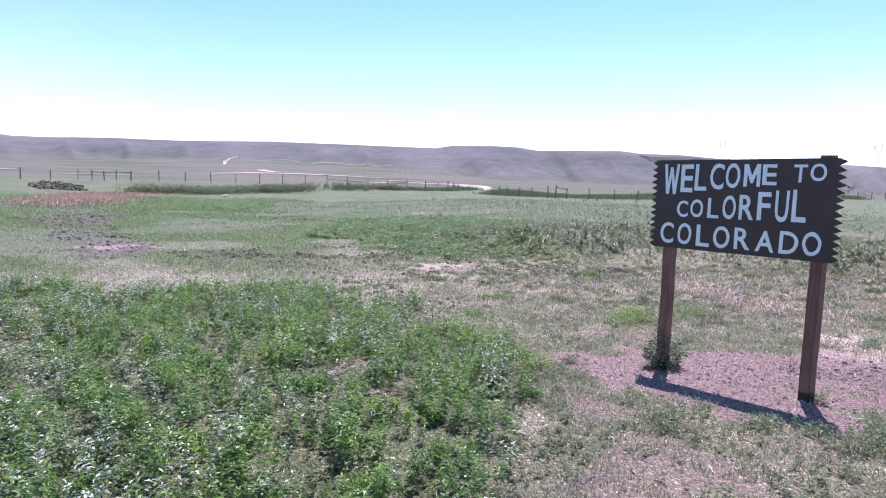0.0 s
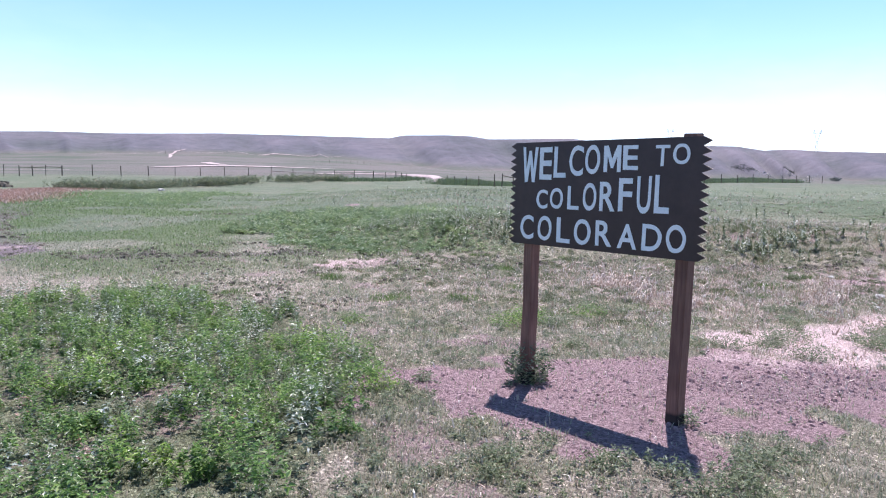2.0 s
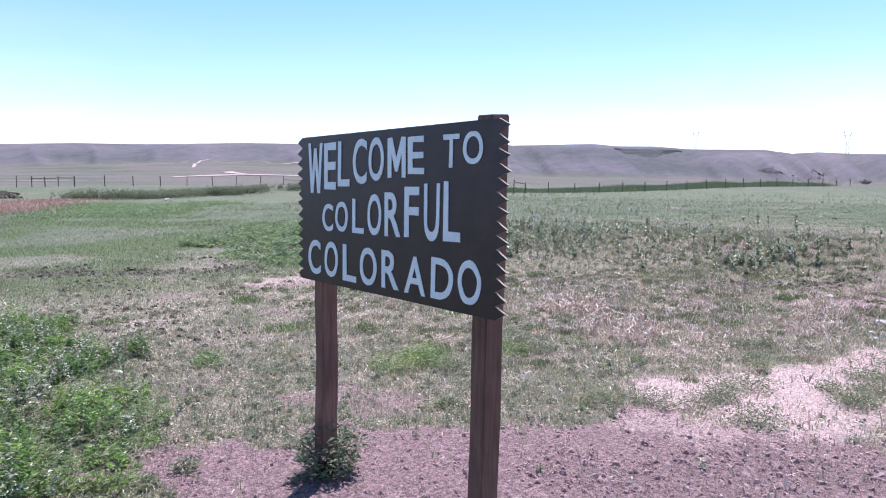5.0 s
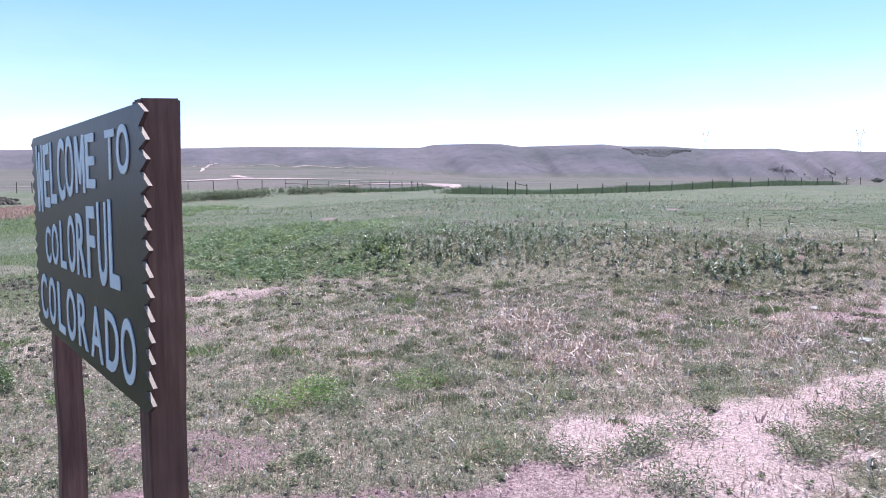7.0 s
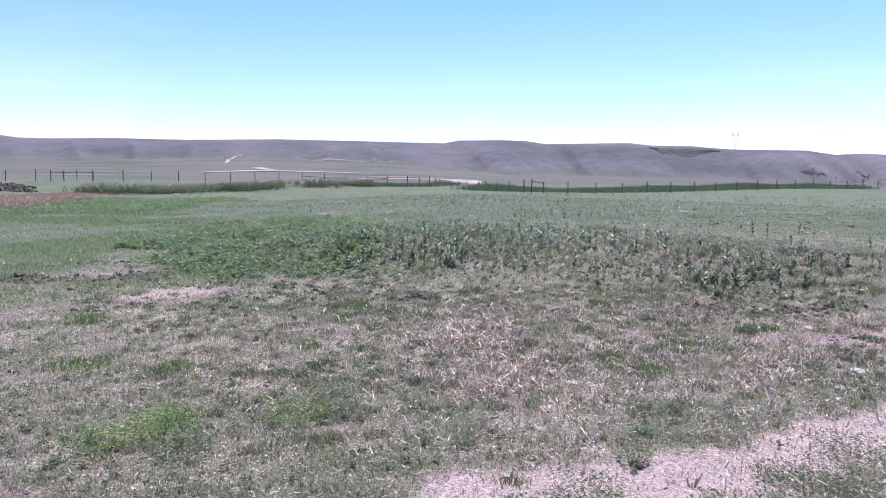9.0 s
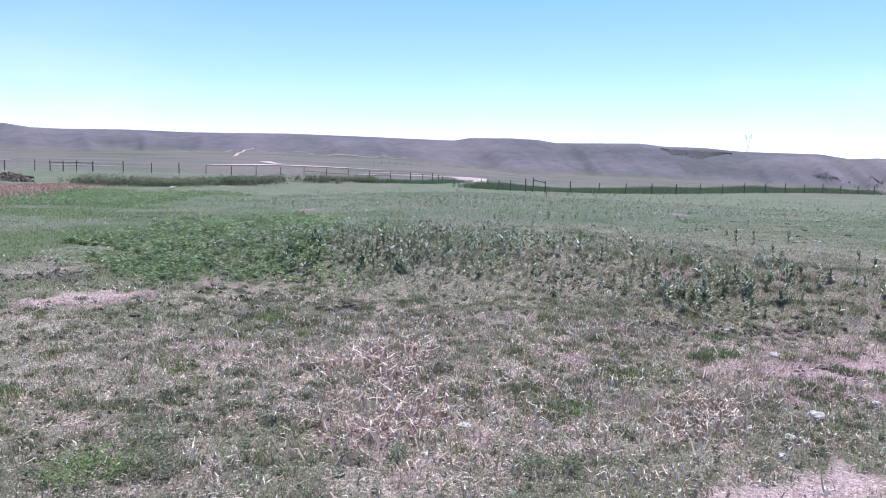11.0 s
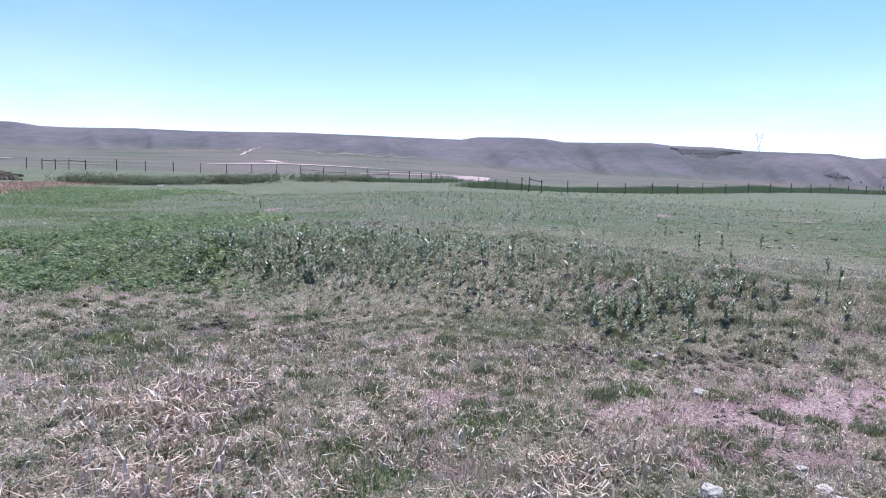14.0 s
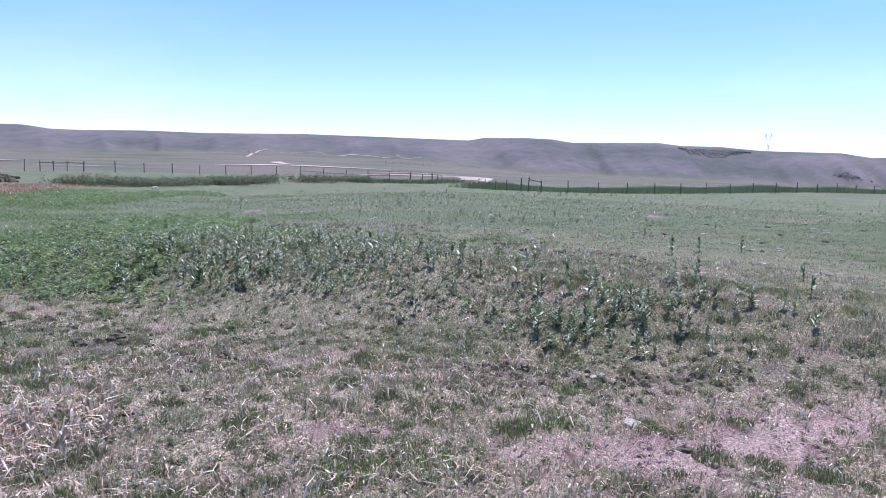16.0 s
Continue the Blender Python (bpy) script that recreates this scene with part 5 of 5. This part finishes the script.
MILKWEED_SPOTS = (
    (17.91, 5.21, 1.1), (16.89, 6.43, 1.2), (17.81, 5.62, 1.2), (17.46, 6.17, 1.2), (17.74, 6.03, 1.1), (18.03, 6.44, 1.0), (17.21, 6.2, 1.0), (18.75, 5.35, 0.8),
    (18.96, 5.01, 0.9), (19.12, 4.72, 0.8), (19.09, 4.57, 0.9), (19.72, 4.71, 1.0), (18.61, 8.41, 1.0), (20.19, 6.58, 1.0), (23.52, 9.53, 0.8), (23.04, 8.56, 1.1),
    (23.8, 8.14, 1.2), (18.24, 5.32, 0.7), (18.08, 4.99, 0.7), (17.88, 4.77, 0.6), (18.09, 4.45, 0.6), (18.89, 4.24, 0.8), (21.13, 30.0, 1.8), (18.08, 6.06, 1.1),
    (17.15, 6.33, 0.9), (17.64, 5.98, 1.0), (17.76, 12.72, 1.1), (17.44, 8.26, 1.0), (16.49, 8.96, 0.9), (14.05, 12.06, 1.0), (13.71, 12.28, 0.9), (14.69, 11.64, 1.1),
    (15.26, 11.27, 1.1), (14.02, 13.93, 1.3), (13.73, 14.84, 1.0), (13.67, 15.74, 1.0), (14.29, 12.05, 1.1), (14.55, 12.18, 1.2), (14.74, 12.11, 1.1), (14.87, 11.77, 1.2),
    (15.19, 12.09, 1.2), (15.04, 11.08, 1.0), (15.53, 10.96, 1.0), (15.87, 10.76, 1.1), (16.27, 10.65, 1.0), (17.22, 7.18, 0.9), (17.05, 6.65, 1.1), (17.89, 6.91, 1.0),
    (17.96, 6.65, 1.1), (17.84, 5.72, 1.0), (17.99, 5.27, 1.0), (20.84, 5.39, 0.9), (19.13, 8.97, 0.9), (17.13, 9.01, 0.9), (4.86, 5.42, 0.8), (5.22, 6.16, 0.9),
)
kinds = [milkweed(0.23, 7, 1), milkweed(0.28, 8, 2), milkweed(0.19, 6, 3), milkweed(0.25, 8, 4)]
rng_m = random.Random(77)
spots = list(MILKWEED_SPOTS)
mx, my, _ = scatter(2400, 12, 34, 4, 22, lambda x, y: 0.95 * smooth(0.25, 0.7, strip(x, y, 14.3, 12.6, 17.2, 10.4, 1.3, 0.5, 63, 1.5)) + 0.30 * smooth(0.3, 0.7, strip(x, y, 16.4, 10.5, 18.2, 6.0, 1.2, 0.6, 65, 1.2)) + 0.008 * smooth(17, 20, x), 141)
for px, py in list(zip(mx, my))[:260]:
    spots.append((float(px), float(py), rng_m.uniform(0.7, 1.2)))
for k, (px, py, s) in enumerate(spots):
    s *= 1.02 + 0.08 * (py > 8.5)
    m = pose(px, py, height_at(px, py), rng_m.uniform(-6, 6), rng_m.uniform(-6, 6), rng_m.uniform(0, 360)) @ Matrix.Scale(s, 4)
    if k < 4:
        kinds[k].matrix_basis = m
    else:
        copy_thing(kinds[k % 4], m @ Matrix.Diagonal((*[1 / v for v in kinds[k % 4].scale], 1)))


# ---------------------------------------------------------------- stones, clods, sticks
def lump(name, size, flat, seed, material, rough=0.35, detail=3):
    bm = bmesh.new()
    bmesh.ops.create_icosphere(bm, subdivisions=detail, radius=1)
    for v in bm.verts:
        n = v.co.normalized()
        r = 1 + rough * noise.fractal(n * 1.3 + Vector((seed * 3.7, 0, 0)), 1.0, 2.0, 4)
        chop = min(1.0, 0.75 / max(abs(n.x * 0.8 + n.z * 0.6), 0.4))
        v.co = Vector((n.x * size, n.y * size * 0.8, n.z * size * flat)) * r * chop
    me = bpy.data.meshes.new(name)
    bm.to_mesh(me)
    bm.free()
    me.materials.append(material)
    return new(name, me)


STONES = (
    (14.06, 2.87, 0.11, 0.6), (14.77, 2.49, 0.09, 0.5), (14.70, 2.33, 0.10, 0.5), (13.45, 2.78, 0.06, 0.5), (15.93, 4.19, 0.10, 0.5), (16.61, 5.26, 0.05, 0.5),
    (18.44, 7.8, 0.11, 0.35), (18.87, 9.26, 0.09, 0.35), (11.2, 4.23, 0.065, 0.35), (16.71, 5.25, 0.04, 0.6), (14.05, 2.43, 0.04, 0.5), (10.6, 3.92, 0.035, 0.5),
    (25.5, 67.4, 0.42, 0.5), (15.0, 2.75, 0.05, 0.5), (12.9, 2.55, 0.05, 0.5), (9.2, 2.95, 0.035, 0.5), (25.2, 8.1, 0.12, 0.3), (22.6, 7.0, 0.1, 0.3), (27.5, 11.5, 0.12, 0.3),
)
for k, (px, py, s, flat) in enumerate(STONES):
    s *= 0.85
    ob = lump("stone", s, flat, 20 + k, MAT_ROCK)
    ob.matrix_basis = pose(px, py, height_at(px, py) + s * flat * 0.35, 0, 0, k * 67)
    tagged(ob, "large pale limestone boulder at the ditch" if s > 0.3 else "pale rough limestone lying in the turf", "stone", "loose stones in the field")
sr = random.Random(17)
for k in range(70):
    px = sr.uniform(20, 46)
    py = px * sr.uniform(0.22, 0.62)
    size = sr.uniform(0.035, 0.085) * (0.7 + 0.015 * px)
    ob = lump("stone", size, 0.3, 140 + k, MAT_DULLROCK, 0.45, 2)
    ob.matrix_basis = pose(px, py, height_at(px, py) + size * 0.12, 0, 0, k * 53)
    tagged(ob, "flat pale stone lying in the green field", "stone", "loose stones in the field")
CLODS = (
    (12.78, 9.09, 0.11), (12.4, 9.2, 0.10), (13.65, 7.9, 0.07), (14.01, 6.84, 0.08), (10.0, 8.06, 0.08), (7.7, 14.95, 0.12), (7.95, 14.8, 0.10), (11.0, 7.2, 0.06), (9.4, 6.1, 0.04), (10.05, 2.62, 0.05), (11.4, 8.3, 0.07), (12.0, 10.2, 0.08),
)
for k, (px, py, s) in enumerate(CLODS):
    ob = lump("earth_clod", s, 0.5, 60 + k, MAT_CLOD, 0.7)
    ob.matrix_basis = pose(px, py, height_at(px, py) + s * 0.12, 0, 0, k * 41)
    tagged(ob, "dark crumbling clod of earth on the turf", "clod", "dark clods in the field")
for k in range(26):
    px = sr.uniform(19, 44)
    py = px * sr.uniform(0.22, 0.75)
    size = sr.uniform(0.05, 0.11) * (0.7 + 0.015 * px)
    ob = lump("earth_clod", size, 0.35, 230 + k, MAT_CLOD, 0.6, 1)
    ob.matrix_basis = pose(px, py, height_at(px, py) + size * 0.1, 0, 0, k * 61)
    tagged(ob, "flat dark clod lying in the green field", "clod", "dark clods in the field")
cr = random.Random(5)
for k in range(60):
    px, py = cr.uniform(8, 21), cr.uniform(3.6, 12.5)
    if float(fbm(np.array([px]), np.array([py]), 2.2, 151)[0]) < 0.48:
        continue
    s = cr.uniform(0.025, 0.075)
    ob = lump("earth_clod", s, 0.5, 90 + k, MAT_CLOD, 0.7, 2)
    ob.matrix_basis = pose(px, py, height_at(px, py) + s * 0.1, 0, 0, k * 41)
    tagged(ob, "small dark clod of trodden earth", "clod", "dark clods in the field")


def stick(px, py, turn, length, seed):
    rng = random.Random(seed)
    cu = []
    for k in range(6):
        cu.append(Vector(((k / 5 - 0.5) * length, rng.uniform(-0.06, 0.06) * length, 0.012 + rng.uniform(0, 0.015))))
    bm = bmesh.new()
    for a, b in zip(cu, cu[1:]):
        m = (b - a).to_track_quat("Z", "Y").to_matrix().to_4x4()
        bmesh.ops.create_cone(bm, cap_ends=True, segments=5, radius1=0.007, radius2=0.005, depth=(b - a).length * 1.1, matrix=Matrix.Translation((a + b) / 2) @ m)
    me = bpy.data.meshes.new("stick")
    bm.to_mesh(me)
    bm.free()
    me.materials.append(MAT_STRAW)
    ob = new("stick", me)
    ob.matrix_basis = pose(px, py, height_at(px, py), 0, 0, turn)
    return tagged(ob, "short bleached stick lying on the turf", "stick", "sticks on the ground")


for k, (px, py, turn, length) in enumerate(((8.67, 5.65, 20, 0.2), (8.5, 5.75, 60, 0.12), (12.48, 3.79, -20, 0.22), (13.9, 3.4, 10, 0.3), (11.3, 6.7, 50, 0.35), (10.7, 5.8, 40, 0.3), (12.1, 4.9, -30, 0.2), (14.3, 4.0, 15, 0.25), (9.9, 6.4, 70, 0.28))):
    stick(px, py, turn, length, 30 + k)


# ---------------------------------------------------------------- single weeds and tufts
def clump(name, px, py, tall, spread, leaves, size, material, label, category, group, seed):
    rng = np.random.default_rng(seed)
    n = leaves
    a, o = rng.uniform(0, 2 * math.pi, n), np.sqrt(rng.random(n))
    u = rng.uniform(0.05, 1, n)
    root = np.stack([np.cos(a) * o * spread * (0.6 + 0.4 * u), np.sin(a) * o * spread * (0.6 + 0.4 * u), tall * u * (1.1 - 0.6 * o)], -1)
    b = rng.uniform(0, 2 * math.pi, n)
    d = np.stack([np.cos(b), np.sin(b), rng.uniform(-0.1, 1.0, n)], -1)
    length = size * rng.uniform(0.6, 1.3, n)
    plant = tagged(new(name), label, category, group)
    plant.matrix_basis = pose(px, py, height_at(px, py))
    leaves_ob = new("foliage", leaf_cloud("foliage", root, d, length, length * rng.uniform(0.25, 0.42, n), material, rng=rng))
    leaves_ob.parent = plant
    tagged(leaves_ob, kind="stuff")
    for k in range(5):
        g = 2 * math.pi * k / 5 + seed
        part("stem", rod((0.01 * math.cos(g), 0.01 * math.sin(g), -0.02), (0.35 * spread * math.cos(g), 0.35 * spread * math.sin(g), 0.55 * tall), 0.0022, 4), MAT_REED, plant)
    return plant


def tuft(px, py, tall, spread, count, material, label, group, seed):
    rng = np.random.default_rng(seed)
    a, o = rng.uniform(0, 2 * math.pi, count), np.sqrt(rng.random(count)) * spread
    x, y = np.cos(a) * o * 1.5, np.sin(a) * o
    plant = tagged(new("grass_tuft"), label, "grass tuft", group)
    plant.matrix_basis = pose(px, py, height_at(px, py), 0, 0, seed * 37)
    ob = blades("foliage", x, y, rng.uniform(0.5, 1.0, count) * tall, rng.uniform(0.004, 0.009, count), rng.uniform(0.1, 0.7, count), material, "", "", rng, z=np.full(count, -0.004))
    ob.parent = plant
    return plant


clump("weed_clump", 5.46, 2.95, 0.36, 0.21, 1200, 0.045, MAT_DITCH, "dark leafy weed clump round the foot of a sign post", "weed", "", 201)
clump("weed_clump", 5.50, 1.60, 0.12, 0.10, 90, 0.04, MAT_DULL, "small weed clump at the foot of a sign post", "weed", "", 202)
clump("shrub", 236, 77, 1.6, 1.7, 300, 0.5, MAT_SCRUB, "lone dark shrub at the foot of the hills", "shrub", "", 203)
WEED_SPOTS = (
    (7.72, 4.99, 0.22, 0.28), (7.23, 4.83, 0.2, 0.28), (8.58, 4.66, 0.2, 0.3), (8.93, 4.49, 0.18, 0.22), (8.87, 2.38, 0.2, 0.2), (9.04, 4.92, 0.15, 0.25), (11.09, 3.33, 0.12, 0.2),
    (10.1, 2.68, 0.14, 0.16), (7.64, 4.74, 0.25, 0.3), (7.63, 4.4, 0.2, 0.25), (9.37, 2.42, 0.16, 0.3), (8.37, 1.88, 0.18, 0.26), (8.23, 2.63, 0.14, 0.25), (7.9, 2.9, 0.12, 0.22), (6.9, 3.6, 0.1, 0.15),
    (11.6, 1.9, 0.16, 0.35), (10.9, 1.75, 0.15, 0.3), (9.7, 1.65, 0.14, 0.22), (4.85, 0.98, 0.16, 0.16), (5.13, 0.97, 0.14, 0.2), (4.56, 1.0, 0.14, 0.14), (4.68, 1.25, 0.1, 0.12), (4.73, 0.85, 0.15, 0.2), (3.95, 1.92, 0.08, 0.1), (4.86, 3.55, 0.09, 0.1), (4.5, 1.55, 0.1, 0.15), (4.1, 2.0, 0.12, 0.14), (10.4, 3.95, 0.12, 0.1), (11.3, 3.2, 0.13, 0.12), (9.3, 3.5, 0.1, 0.12), (10.6, 3.0, 0.1, 0.12),
    (8.76, 2.4, 0.2, 0.16), (8.45, 2.35, 0.16, 0.2), (9.56, 1.67, 0.18, 0.24), (10.18, 1.65, 0.17, 0.3), (10.6, 1.56, 0.15, 0.3), (10.68, 1.96, 0.12, 0.2), (9.96, 2.0, 0.1, 0.14),
    (4.98, 5.12, 0.3, 0.2), (4.73, 5.3, 0.34, 0.26), (4.96, 4.6, 0.26, 0.2), (4.25, 3.66, 0.24, 0.2), (4.47, 3.58, 0.2, 0.18), (3.82, 3.62, 0.26, 0.24), (4.21, 4.39, 0.28, 0.22), (3.54, 3.7, 0.28, 0.24), (4.8, 4.2, 0.12, 0.16), (6.0, 6.2, 0.14, 0.2),
)
for k, (px, py, tall, spread) in enumerate(WEED_SPOTS):
    clump("weed_plant", px, py, tall, spread, int(480 * spread / 0.25), 0.032, MAT_WEED if k in (0, 1, 2, 8) or k > 37 else MAT_DULL, "low bushy green weed growing in the turf", "weed", "weeds beside the path", 210 + k)
TUFT_SPOTS = ((11.46, 8.78), (13.54, 4.68), (14.05, 4.58), (9.65, 6.83), (14.3, 9.38), (12.88, 10.94), (15.3, 4.58), (8.01, 9.72), (7.64, 7.4), (8.24, 6.62), (13.37, 4.55), (14.07, 4.3), (5.97, 9.4), (7.4, 7.5), (8.06, 9.98), (16.2, 5.1), (12.3, 4.1))
for k, (px, py) in enumerate(TUFT_SPOTS):
    tuft(px, py, 0.085, 0.19, 240, MAT_LUSH, "bright green grass tuft standing in cropped turf", "green tufts", 300 + k)
DRY_SPOTS = ((13.0, 3.9), (14.3, 3.45), (11.3, 6.9), (11.8, 6.4), (10.9, 6.2), (12.2, 7.1), (12.7, 3.5), (15.0, 3.9))
for k, (px, py) in enumerate(DRY_SPOTS):
    tuft(px, py, 0.13, 0.14, 90, MAT_STRAW, "tuft of dry bleached grass stalks", "dry tufts", 340 + k)
HUMMOCKS = (
    (13.14, 5.74, 0.17), (15.87, 3.41, 0.17), (16.13, 3.15, 0.13), (16.29, 2.81, 0.16), (14.98, 4.6, 0.16), (15.42, 5.4, 0.13), (14.91, 7.0, 0.20), (15.25, 6.85, 0.14), (13.98, 6.92, 0.14), (12.0, 5.68, 0.15),
    (13.75, 4.95, 0.15), (14.45, 5.75, 0.12), (13.4, 7.4, 0.17), (12.75, 6.5, 0.13), (11.3, 5.2, 0.14), (15.95, 4.1, 0.14), (15.0, 3.35, 0.12), (14.3, 6.3, 0.13), (16.75, 3.75, 0.11), (12.4, 4.7, 0.13), (11.9, 7.6, 0.16), (10.9, 7.3, 0.15),
)
for k, (px, py, spread) in enumerate(HUMMOCKS):
    tuft(px, py, 0.055 + 0.2 * spread, spread * 0.8, int(2300 * spread), MAT_TUFT, "low dark green grass hummock in trodden turf", "grass hummocks", 380 + k)
